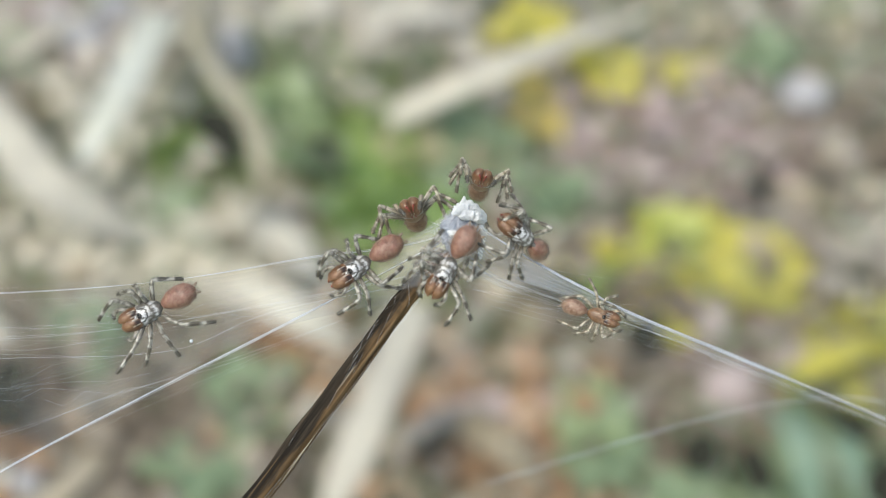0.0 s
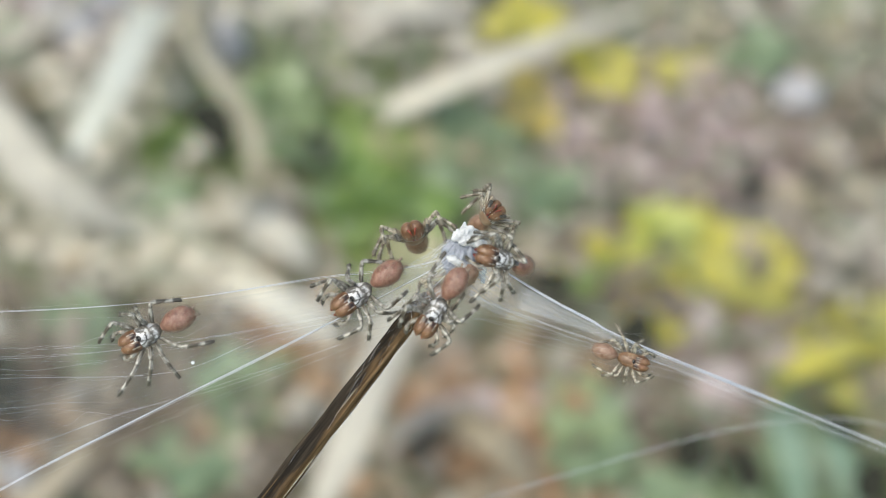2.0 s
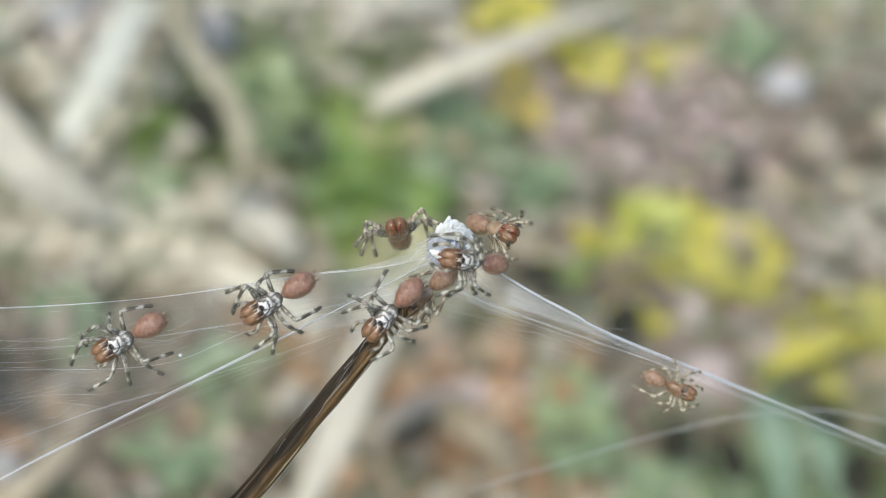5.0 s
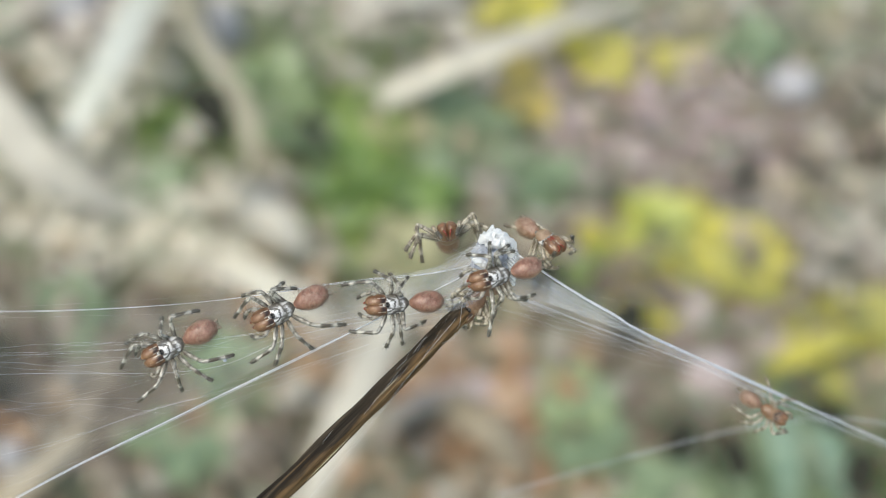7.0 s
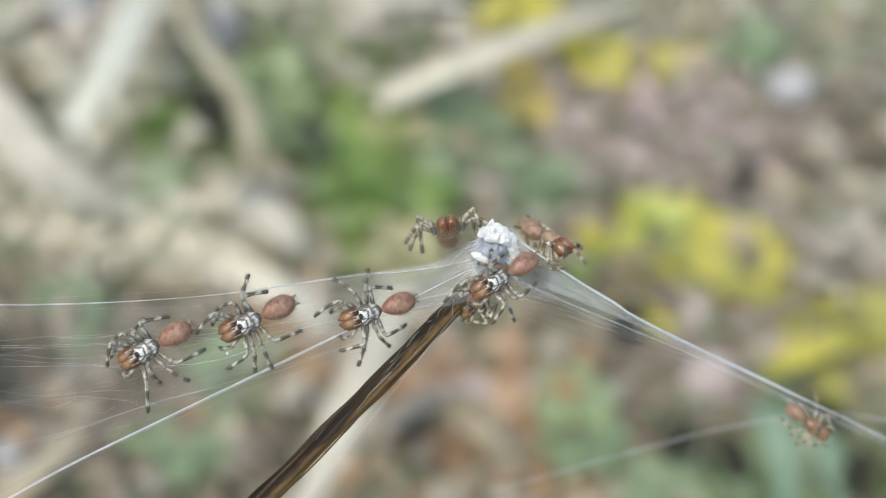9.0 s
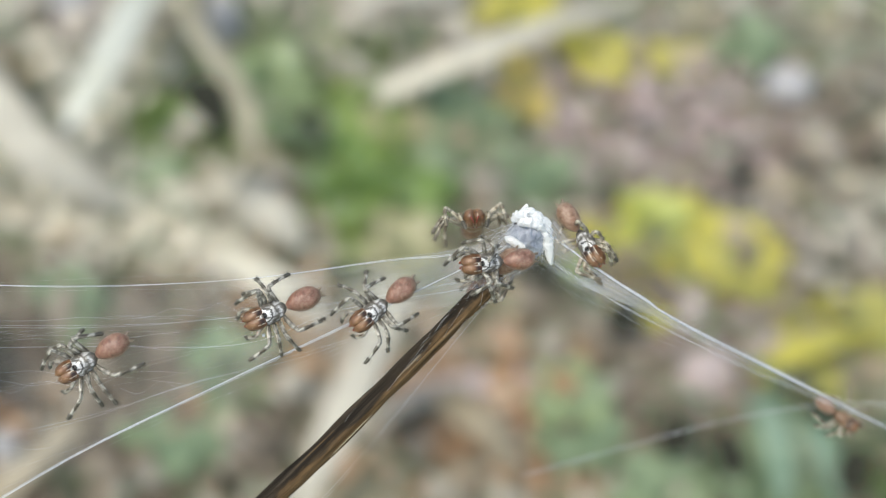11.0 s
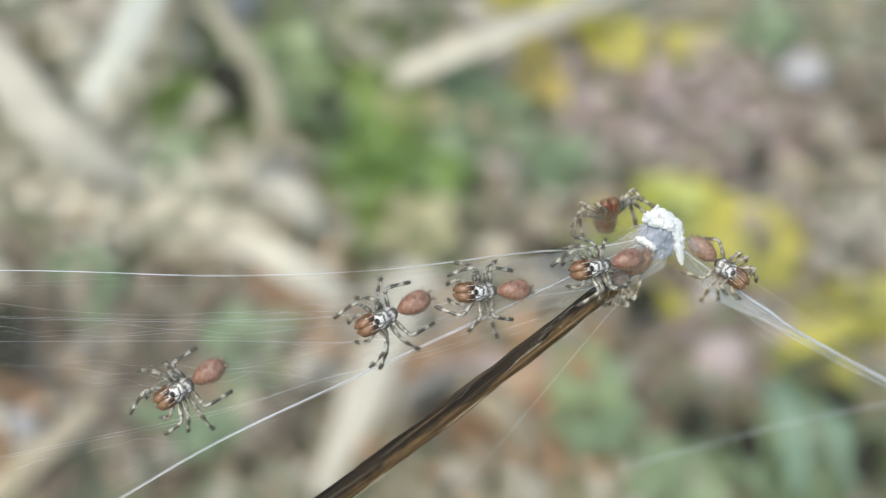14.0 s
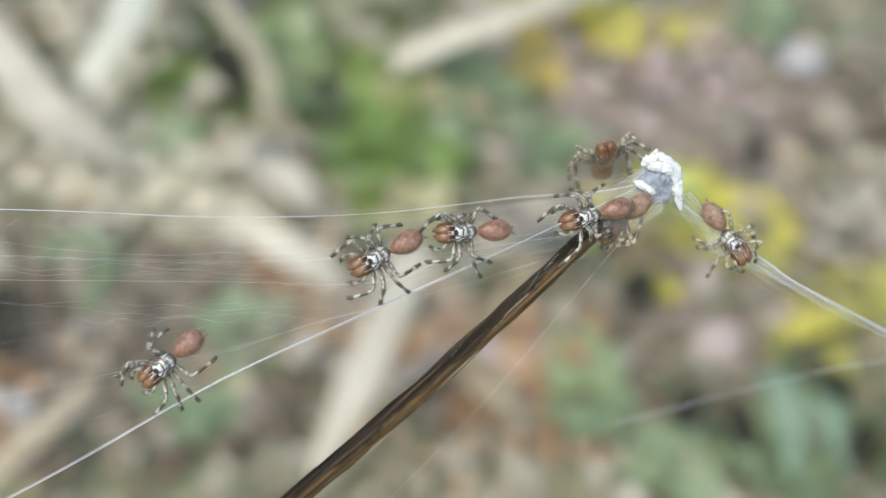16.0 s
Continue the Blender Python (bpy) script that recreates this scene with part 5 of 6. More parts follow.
def make_spider(label, scale=1.0, tone=0):
    """A spiderling: head shield, eyes, jaws, abdomen, spinnerets, palps and eight jointed legs. Returns it, its legs and its palps."""
    root = tagged(new("spiderling"), label, "spider", "spiderlings on the web")
    root.scale = (scale, scale, scale)
    shell = part("carapace", shared("carapace_%d" % (tone > 1), build_carapace), AMBER if tone > 1 else CARAPACE, root,
                 "glossy amber head shield" if tone > 1 else "silvery white head shield with dark bands")
    mound = part("eye_mound", shared("eye_mound", build_mound), MOUND, shell, "small dark mound of eyes")
    for y in (0.055, -0.055):
        e = part("eye", shared("eye", build_eye), EYE, mound, "shiny black eye")
        e.location = (0.28 * MM, y * 0.9 * MM, 0.33 * MM)
    part("brow_tuft", shared("brow_tuft", build_brow), PALE, shell, "white hairs above the jaws")
    for s in (1, -1):
        jaw = part("jaw", shared("jaw_%d" % (tone == 1), build_jaw), JAW_STRIPED if tone == 1 else JAW, root, "glossy amber-brown jaw")
        jaw.scale = (1, s, 1)
        part("fang", shared("fang", build_fang), FANG, jaw, "red fang")
        tail = part("spinneret", shared("spinneret", build_spinneret), TAIL, root, "short tan spinneret")
        tail.scale = (1, s, 1)
    part("sternum", shared("sternum", build_sternum), STERNUM, root, "tan underside between the legs")
    part("mouth_part", shared("mouth_part", build_mouth), FANG, root, "red mouth parts under the jaws")
    belly = part("abdomen", shared("abdomen_%d" % (tone > 0), build_abdomen), BELLY_TAN if tone else ABDOMEN, root, "tan finely haired abdomen" if tone else "pinkish brown finely haired abdomen")
    part("fuzz", shared("fuzz", build_fuzz), TAIL, belly, "fine pale hairs")
    root_belly[root.name] = [q for q in root.children if q.name.startswith(("abdomen", "spinneret"))]
    legs, palps = [], []
    for s in (1, -1):
        for k in range(4):
            leg = part("leg", shared("leg_%d_%d" % (k, tone), build_thigh(k)), THIGH_TAN if tone else THIGH_GREY, root)
            shin = part("shin", shared("shin_%d_%d" % (k, tone), build_shin(k)), SHIN_TAN if tone else SHIN_GREY, leg, "pale shin with a dusky band")
            foot = part("tarsus", shared("tarsus_%d_%d" % (k, tone > 0), build_tarsus(k)), TARSUS_TAN if tone else TARSUS, leg, "dusky hairy foot")
            legs.append((leg, (shin, foot), s, k))
        palp = part("palp", shared("palp_%d_%d" % (tone, s), build_leg(0.95, 0.0, 0.8, 0.074, s)), LEG_TAN if tone else LEG, root)
        part("palp_tip", shared("palp_tip_%d" % s, build_leg(0.95, 0.78, 1.0, 0.085, s)), TARSUS, palp, "dusky palp tip")
        palps.append((palp, s))
    return root, legs, palps


POSTURES = {}
REST = ((1.55, 1.05), (0.75, 1.55), (-0.35, 1.50), (-1.35, 1.05))


def stand(who, t, *feet):
    """Where the feet of a spiderling stand at t seconds, in its own millimetres: four left ones from front to back, then four right ones."""
    POSTURES.setdefault(who, []).append((t, feet))


def leg_poses(s, k, foot, drop, tuck):
    """The poses of a leg and, in its space, of its shin, with the knee raised and turned outwards."""
    a, b = THIGH[k], SHIN[k]
    hip = Vector((HIP[k][0], s * HIP[k][1], -0.08))
    way = Vector((foot[0], foot[1], drop)) - hip
    reach = min(max(way.length, 0.45), 0.985 * (a + b))
    way.normalize()
    out = Vector((0, s * math.sin(tuck), math.cos(tuck)))
    out = (out - way * out.dot(way)).normalized()
    c = (a * a + reach * reach - b * b) / (2 * a * reach)
    knee = way * a * c + out * a * math.sqrt(max(0.0, 1 - c * c))
    f = knee.normalized()
    g = (way * reach - knee).normalized()
    n = out.cross(way).normalized()
    thigh = Matrix((f, n, f.cross(n))).transposed().to_4x4()
    thigh.translation = hip * MM
    shin = Matrix((g, n, g.cross(n))).transposed().to_4x4()
    shin.translation = (hip + knee) * MM
    return thigh, thigh.inverted() @ shin


def step(legs, palps, who, busy, seed, drop=-0.10, tuck=45):
    """Keys the legs: the feet go from stance to stance and make small steps in between, busy millimetres long."""
    rnd = random.Random(seed)
    stances = POSTURES.get(who) or [(0.0, [(x, y) for x, y in REST] + [(x, -y) for x, y in REST])]
    times = [q[0] for q in stances]
    for leg, lower, s, k in legs:
        at = [q[1][k if s > 0 else k + 4] for q in stances]
        phase, rate = rnd.uniform(0, 6.28), rnd.uniform(3.0, 5.0)
        rows, low = [], []
        for i in range(65):
            t = i * 0.25
            x, y = (float(np.interp(t, times, [p[j] for p in at])) for j in (0, 1))
            before = max([q for q in times if q <= t], default=None)
            after = min([q for q in times if q >= t], default=None)
            calm = 1.0
            if before is not None and after is not None:
                calm = math.sin(math.pi * (t - before) / (after - before)) if after > before else 0.0
            swing = busy * calm
            x += swing * math.sin(rate * t + phase)
            y += 0.4 * swing * math.cos(rate * t + phase)
            one, two = leg_poses(s, k, (x, y), drop + 0.5 * swing * max(0, math.cos(rate * t + phase)), radians(tuck))
            rows.append((t, one))
            low.append((t, two))
        walk(leg, rows)
        for piece in lower:
            walk(piece, low)
    for palp, s in palps:
        phase = rnd.uniform(0, 6.28)
        walk(palp, [(i * 0.5, Matrix.Translation((0.46 * MM, s * 0.30 * MM, -0.10 * MM)) @
                     Euler((0, radians(8 + 6 * math.sin(i * 1.3 + phase)), radians(s * (14 + 10 * math.sin(i * 0.9 + phase))))).to_matrix().to_4x4()) for i in range(33)])


spider_a, legs_a, palps_a = make_spider("pinkish brown spiderling with silvery banded head hanging in the silk sheet", 0.92)
spider_b, legs_b, palps_b = make_spider("pinkish brown spiderling with banded legs walking on the silk sheet", 0.92)
spider_c, legs_c, palps_c = make_spider("pinkish brown spiderling with amber jaws climbing over the stalk", 0.88)
spider_d, legs_d, palps_d = make_spider("spiderling showing red fangs at the edge of the silk lump", 0.94, 1)
spider_e, legs_e, palps_e = make_spider("spiderling with red fangs clambering past the silk lump", 0.84, 1)
spider_f, legs_f, palps_f = make_spider("spiderling with white-striped amber jaws on the silk lump", 0.84)
spider_g, legs_g, palps_g = make_spider("small tan spiderling walking down the silk band", 0.67, 2)
spider_i, legs_i, palps_i = make_spider("spiderling half hidden behind the stalk tip", 0.85, 2)

# where the feet stand, stance by stance
stand("a", 0, (2.01, 1.50), (0.92, 1.65), (-0.29, 1.89), (-1.98, 1.35), (1.75, -0.52), (0.73, -1.07), (0.02, -1.10), (-1.62, -0.52))
stand("a", 2, (1.94, 1.50), (0.81, 1.64), (-0.31, 1.88), (-1.99, 1.27), (1.71, -0.52), (0.61, -1.09), (-0.02, -1.11), (-1.62, -0.58))
stand("a", 4, (1.91, 0.66), (0.52, 1.52), (-0.63, 1.82), (-1.64, 1.25), (1.96, -0.10), (1.27, -0.88), (-0.33, -1.17), (-1.44, -0.70))
stand("a", 6.5, (2.11, 1.25), (0.52, 1.69), (-0.63, 1.86), (-1.69, 1.28), (2.05, 0.03), (1.27, -0.86), (-0.30, -1.17), (-1.93, -0.65))
stand("a", 8, (1.19, 1.29), (0.49, 1.54), (-0.91, 1.94), (-1.79, 1.24), (1.78, -0.24), (1.11, -1.01), (-0.52, -1.23), (-1.13, -0.73))
stand("a", 9, (1.04, 2.03), (0.12, 1.33), (-0.89, 1.93), (-1.90, 1.00), (1.54, -0.14), (1.08, -0.81), (-0.50, -1.06), (-1.32, -0.66))
stand("a", 12.5, (1.61, 1.19), (0.42, 1.87), (-0.15, 2.11), (-1.56, 1.25), (1.31, -0.72), (1.09, -1.08), (-0.79, -1.25), (-1.38, -0.56))
stand("a", 14.5, (1.44, 1.17), (0.79, 1.45), (-0.42, 1.91), (-1.41, 0.93), (2.43, -0.08), (0.89, -1.48), (0.16, -1.10), (-1.46, -1.10))
stand("a", 16, (1.59, 1.20), (0.59, 1.73), (-0.10, 1.88), (-1.68, 1.04), (1.70, -0.44), (1.64, -0.80), (-0.62, -1.28), (-1.01, -0.95))
stand("b", 0, (1.45, 1.06), (0.49, 1.71), (-0.96, 1.49), (-1.41, 0.84), (1.36, -0.47), (1.10, -0.82), (-0.23, -1.04), (-1.26, -0.35))
stand("b", 2, (1.52, 0.88), (0.63, 1.54), (-0.76, 1.37), (-1.50, 0.91), (1.33, -0.66), (1.22, -1.22), (-0.37, -1.07), (-1.56, -0.27))
stand("b", 4, (1.38, 0.84), (0.69, 1.68), (-0.91, 1.54), (-1.31, 0.92), (1.14, -0.63), (0.78, -1.07), (-0.83, -0.90), (-1.22, -0.50))
stand("b", 6.5, (1.61, 1.41), (1.33, 1.74), (-0.17, 1.68), (-1.68, 1.53), (1.38, -0.52), (1.01, -1.30), (-0.37, -0.80), (-1.06, -0.52))
stand("b", 8, (1.59, 1.05), (0.55, 1.71), (-0.61, 1.69), (-1.89, 1.22), (1.34, -0.43), (0.35, -0.71), (-0.53, -1.04), (-1.28, -0.52))
stand("b", 9, (1.38, 1.21), (0.52, 1.74), (-0.08, 2.03), (-1.64, 1.10), (1.85, -0.44), (0.81, -0.92), (-0.79, -1.57), (-1.16, -0.71))
stand("b", 11.5, (1.49, 1.42), (0.34, 1.67), (-0.32, 1.67), (-1.71, 0.84), (0.97, -0.96), (0.63, -0.98), (0.20, -1.40), (-1.16, -1.08))
stand("b", 12.5, (1.04, 1.25), (0.95, 1.65), (-0.74, 1.61), (-0.95, 1.03), (1.81, -0.89), (0.30, -1.14), (-0.51, -1.36), (-1.25, -0.79))
stand("b", 14.5, (1.49, 1.43), (0.77, 1.58), (-0.42, 1.64), (-1.60, 1.00), (1.62, -0.84), (0.79, -1.21), (-0.41, -1.45), (-1.31, -0.80))
stand("b", 16, (1.67, 0.85), (0.67, 1.60), (-0.48, 1.73), (-1.35, 0.96), (1.47, -0.80), (0.63, -1.18), (-0.56, -1.14), (-1.41, -0.66))
stand("c", 0, (1.72, 1.00), (1.15, 1.81), (-1.02, 1.22), (-1.09, 0.64), (0.83, -0.38), (1.16, -1.12), (0.31, -1.39), (-1.24, -0.85))
stand("c", 2, (1.44, 0.73), (0.61, 0.79), (-0.23, 1.02), (-1.07, 1.19), (1.23, -0.79), (1.26, -1.27), (0.56, -1.07), (-1.98, -0.91))
stand("c", 4, (1.24, 0.77), (0.17, 1.31), (-1.19, 1.20), (-1.29, 0.93), (0.38, -1.61), (0.02, -1.96), (-0.81, -1.18), (-1.96, -1.23))
stand("c", 6.5, (1.94, 0.84), (0.13, 1.61), (-0.65, 1.41), (-1.40, 0.70), (1.80, -1.02), (0.42, -1.21), (-0.27, -1.10), (-0.91, -1.04))
stand("c", 8, (1.95, 0.98), (0.74, 1.39), (0.19, 1.69), (-1.39, 0.77), (1.70, -0.68), (0.72, -1.28), (0.11, -1.33), (-0.67, -0.85))
stand("c", 9, (1.43, 1.01), (1.11, 2.11), (-0.43, 1.46), (-1.29, 0.85), (1.93, -0.53), (0.80, -1.65), (-0.58, -1.61), (-1.21, -0.63))
stand("c", 11.5, (1.43, 1.52), (0.61, 1.43), (-0.67, 1.31), (-1.42, 1.15), (1.16, -0.94), (0.56, -1.69), (-0.53, -1.35), (-1.14, -0.73))
stand("c", 12.5, (2.18, 0.61), (0.88, 1.77), (-0.73, 1.07), (-0.96, 0.82), (1.44, -0.59), (0.43, -1.66), (-0.47, -1.31), (-0.78, -0.66))
stand("c", 14.5, (1.55, 0.51), (0.72, 1.46), (-0.32, 2.24), (-1.35, 1.36), (1.32, -0.79), (1.45, -1.01), (-0.46, -1.05), (-1.36, -0.86))
stand("c", 16, (1.49, 1.08), (0.75, 1.50), (-0.71, 2.09), (-1.08, 1.24), (1.64, -0.12), (1.30, -0.46), (-0.41, -0.65), (-1.38, -0.38))
stand("f", 0, (1.12, 1.31), (0.39, 1.65), (-0.76, 1.60), (-1.21, 1.26), (1.03, 0.24), (1.44, -0.39), (1.89, -1.17), (0.33, -0.58))
stand("f", 2, (0.45, 1.44), (0.77, 1.91), (-0.42, 1.55), (-0.89, 1.11), (1.54, -0.25), (1.38, -0.72), (0.74, -1.11), (-0.21, -0.70))
stand("f", 4, (1.29, 1.19), (0.49, 1.91), (-0.41, 1.46), (-1.00, 1.12), (2.41, -0.51), (0.95, -0.75), (0.64, -0.87), (0.06, -1.22))
stand("f", 6.5, (0.72, 2.13), (0.26, 0.80), (-0.87, 1.15), (-1.39, 1.15), (0.37, -1.32), (-0.44, -1.26), (-0.89, -1.27), (-1.06, -0.69))
stand("f", 8, (1.31, 2.01), (0.62, 2.24), (-0.58, 1.16), (-1.18, 1.09), (1.73, -0.50), (0.20, -1.37), (-0.69, -0.85), (-1.13, -0.75))
stand("f", 9, (0.98, 1.39), (0.13, 1.75), (-0.91, 0.97), (-1.35, 0.85), (2.16, -0.28), (0.27, -0.95), (-0.47, -1.15), (-0.75, -0.75))
stand("f", 12.5, (0.83, 0.94), (-0.02, 1.56), (-0.62, 0.95), (-0.81, 1.41), (1.10, 0.15), (1.15, -0.73), (0.47, -0.90), (-0.63, -0.70))
stand("f", 14.5, (1.00, 1.43), (0.12, 1.41), (-0.99, 1.09), (-1.28, 0.82), (1.99, -0.50), (1.20, -1.00), (0.44, -1.51), (-0.78, -1.12))
stand("f", 16, (1.53, 1.61), (0.10, 1.03), (-0.31, 1.25), (-0.92, 0.73), (1.93, -0.35), (1.03, -1.14), (0.34, -1.27), (-1.05, -1.08))
stand("g", 0, (0.70, 0.65), (0.63, 1.25), (-0.97, 1.60), (-2.07, 0.19), (1.22, -0.37), (0.06, -1.35), (-0.91, -1.25), (-1.86, -0.86))
stand("e", 0, (1.25, 0.85), (0.60, 1.25), (-0.30, 1.20), (-1.10, 0.85), (1.25, -0.85), (0.60, -1.25), (-0.30, -1.20), (-1.10, -0.85))
stand("e", 4, (1.25, 0.85), (0.60, 1.25), (-0.30, 1.20), (-1.10, 0.85), (1.25, -0.85), (0.60, -1.25), (-0.30, -1.20), (-1.10, -0.85))
stand("e", 6.5, (2.32, 0.96), (1.70, 1.02), (0.42, 1.19), (-0.04, 1.72), (1.87, -0.07), (1.24, -0.35), (-1.94, -0.01), (-2.13, 0.60))
stand("e", 8, (1.62, 0.80), (1.58, 1.06), (0.22, 1.25), (-0.54, 1.53), (1.97, 0.27), (1.33, -0.44), (-2.34, -0.01), (-1.91, 0.76))
stand("e", 9, (1.82, 0.93), (1.46, 1.04), (-0.19, 0.77), (-0.70, 0.78), (2.36, 0.23), (1.48, -0.29), (-1.75, -0.14), (-1.57, 0.63))
stand("e", 12.5, (0.91, 0.00), (0.51, 0.41), (0.22, 0.41), (-0.63, -1.07), (0.86, -0.81), (2.03, -0.59), (0.98, -1.76), (-0.52, -1.30))
stand("e", 14.5, (1.05, 0.07), (0.73, 0.55), (0.24, 0.79), (-1.96, 0.56), (0.69, -0.67), (-0.02, -1.40), (-0.48, -1.63), (-1.31, -1.19))
stand("e", 16, (0.92, 0.20), (0.55, 0.67), (0.04, 1.13), (-1.76, -0.09), (1.14, -0.39), (0.62, -1.65), (-0.66, -1.27), (-1.07, -1.17))
stand("i", 0, (0.9, 0.5), (0.5, 0.8), (-0.3, 0.8), (-0.9, 0.5), (0.9, -0.5), (0.5, -0.8), (-0.3, -0.8), (-0.9, -0.5))


def motions():
    walk(spider_a, [
        (0.00, stage(-9.77, -3.68, 0.35, -154, 0)),
        (0.50, stage(-9.75, -3.77, 0.35, -153, 0)),
        (1.00, stage(-9.81, -3.71, 0.35, -155, 0)),
        (1.50, stage(-9.80, -3.63, 0.35, -153, 0)),
        (2.00, stage(-9.86, -3.71, 0.35, -153, 0)),
        (2.50, stage(-9.96, -3.83, 0.35, -154, 0)),
        (3.00, stage(-10.09, -4.05, 0.35, -150, 0)),
        (3.50, stage(-10.28, -4.23, 0.35, -149, 0)),
        (4.00, stage(-10.37, -4.22, 0.35, -150, 0)),
        (6.50, stage(-10.23, -4.19, 0.35, -151, 0)),
        (7.00, stage(-10.19, -4.23, 0.35, -152, 0)),
        (7.50, stage(-10.21, -4.23, 0.35, -153, 0)),
        (8.00, stage(-10.25, -4.42, 0.35, -148, 0)),
        (8.50, stage(-10.54, -4.51, 0.35, -146, 0)),
        (9.00, stage(-11.08, -4.56, 0.35, -150, 0)),
        (11.50, stage(-14.64, -5.96, 0.35, -147, 0)),
        (12.00, stage(-14.71, -6.06, 0.35, -144, 0)),
        (12.50, stage(-15.06, -5.87, 0.35, -155, 0)),
        (13.00, stage(-15.23, -5.90, 0.35, -152, 0)),
        (13.50, stage(-15.31, -6.21, 0.35, -151, 0)),
        (14.00, stage(-15.59, -6.84, 0.35, -146, 0)),
        (14.50, stage(-15.65, -7.38, 0.35, -143, 0)),
        (15.00, stage(-15.88, -7.80, 0.35, -139, 0)),
        (15.50, stage(-16.28, -8.06, 0.35, -136, 0)),
        (16.00, stage(-16.11, -8.07, 0.35, -137, 0)),
    ])
    walk(spider_b, [
        (0.00, stage(-3.06, -2.24, 0.35, -148, -4)),
        (0.50, stage(-3.04, -2.31, 0.35, -147, -4)),
        (1.00, stage(-3.04, -2.31, 0.35, -145, -4)),
        (1.50, stage(-3.03, -2.27, 0.35, -146, -4)),
        (2.00, stage(-3.06, -2.34, 0.35, -144, -4)),
        (2.50, stage(-3.48, -2.09, 0.35, -158, -4)),
        (3.00, stage(-3.78, -2.27, 0.35, -160, -4)),
        (3.50, stage(-4.35, -2.70, 0.35, -151, -4)),
        (4.00, stage(-4.78, -2.89, 0.35, -148, -4)),
        (6.50, stage(-6.46, -2.90, 0.35, -151, -4)),
        (7.00, stage(-6.62, -2.99, 0.35, -154, -4)),
        (7.50, stage(-6.64, -3.01, 0.35, -154, -4)),
        (8.00, stage(-6.70, -3.07, 0.35, -154, -4)),
        (8.50, stage(-7.36, -3.53, 0.35, -154, -4)),
        (9.00, stage(-7.76, -3.58, 0.35, -153, -4)),
        (11.50, stage(-8.15, -3.86, 0.35, -156, -4)),
        (12.00, stage(-7.91, -3.75, 0.35, -148, -4)),
        (12.50, stage(-8.17, -3.90, 0.35, -150, -4)),
        (13.00, stage(-8.50, -4.07, 0.35, -151, -4)),
        (13.50, stage(-8.74, -4.13, 0.35, -150, -4)),
        (14.00, stage(-8.91, -4.16, 0.35, -152, -4)),
        (14.50, stage(-8.97, -4.13, 0.35, -153, -4)),
        (15.00, stage(-8.93, -4.16, 0.35, -151, -4)),
        (15.50, stage(-9.04, -4.12, 0.35, -151, -4)),
        (16.00, stage(-9.14, -4.11, 0.35, -150, -4)),
    ])
    walk(spider_c, [
        (0.00, stage(-0.19, -2.34, 1.60, -121, 6)),
        (0.50, stage(-0.33, -2.40, 1.60, -130, 6)),
        (1.00, stage(-0.36, -2.50, 1.60, -127, 6)),
        (1.50, stage(-0.45, -2.59, 1.60, -126, 5)),
        (2.00, stage(-0.55, -2.80, 1.60, -123, 5)),
        (2.50, stage(-0.70, -2.89, 1.60, -122, 5)),
        (3.00, stage(-0.85, -3.01, 1.60, -121, 4)),
        (3.50, stage(-1.07, -3.23, 1.60, -119, 4)),
        (4.00, stage(-1.26, -3.50, 1.60, -113, 4)),
        (6.50, stage(-2.54, -2.59, 0.50, -174, -8)),
        (7.00, stage(-2.89, -2.62, 0.49, -175, -8)),
        (7.50, stage(-3.29, -2.66, 0.49, -176, -8)),
        (8.00, stage(-3.40, -2.88, 0.48, -170, -7)),
        (8.50, stage(-3.57, -3.12, 0.48, -164, -7)),
        (9.00, stage(-3.81, -3.18, 0.47, -161, -7)),
        (11.50, stage(-4.80, -3.76, 0.45, -139, -6)),
        (12.00, stage(-4.80, -3.80, 0.44, -146, -6)),
        (12.50, stage(-4.68, -3.57, 0.44, -154, -5)),
        (13.00, stage(-5.14, -3.33, 0.43, -167, -5)),
        (13.50, stage(-5.42, -3.08, 0.43, -177, -5)),
        (14.00, stage(-5.65, -3.13, 0.42, -175, -5)),
        (14.50, stage(-6.05, -3.25, 0.42, -166, -5)),
        (15.00, stage(-6.06, -3.30, 0.41, -163, -4)),
        (15.50, stage(-6.32, -3.13, 0.41, -173, -4)),
        (16.00, stage(-6.30, -3.10, 0.40, -174, -4)),
    ])
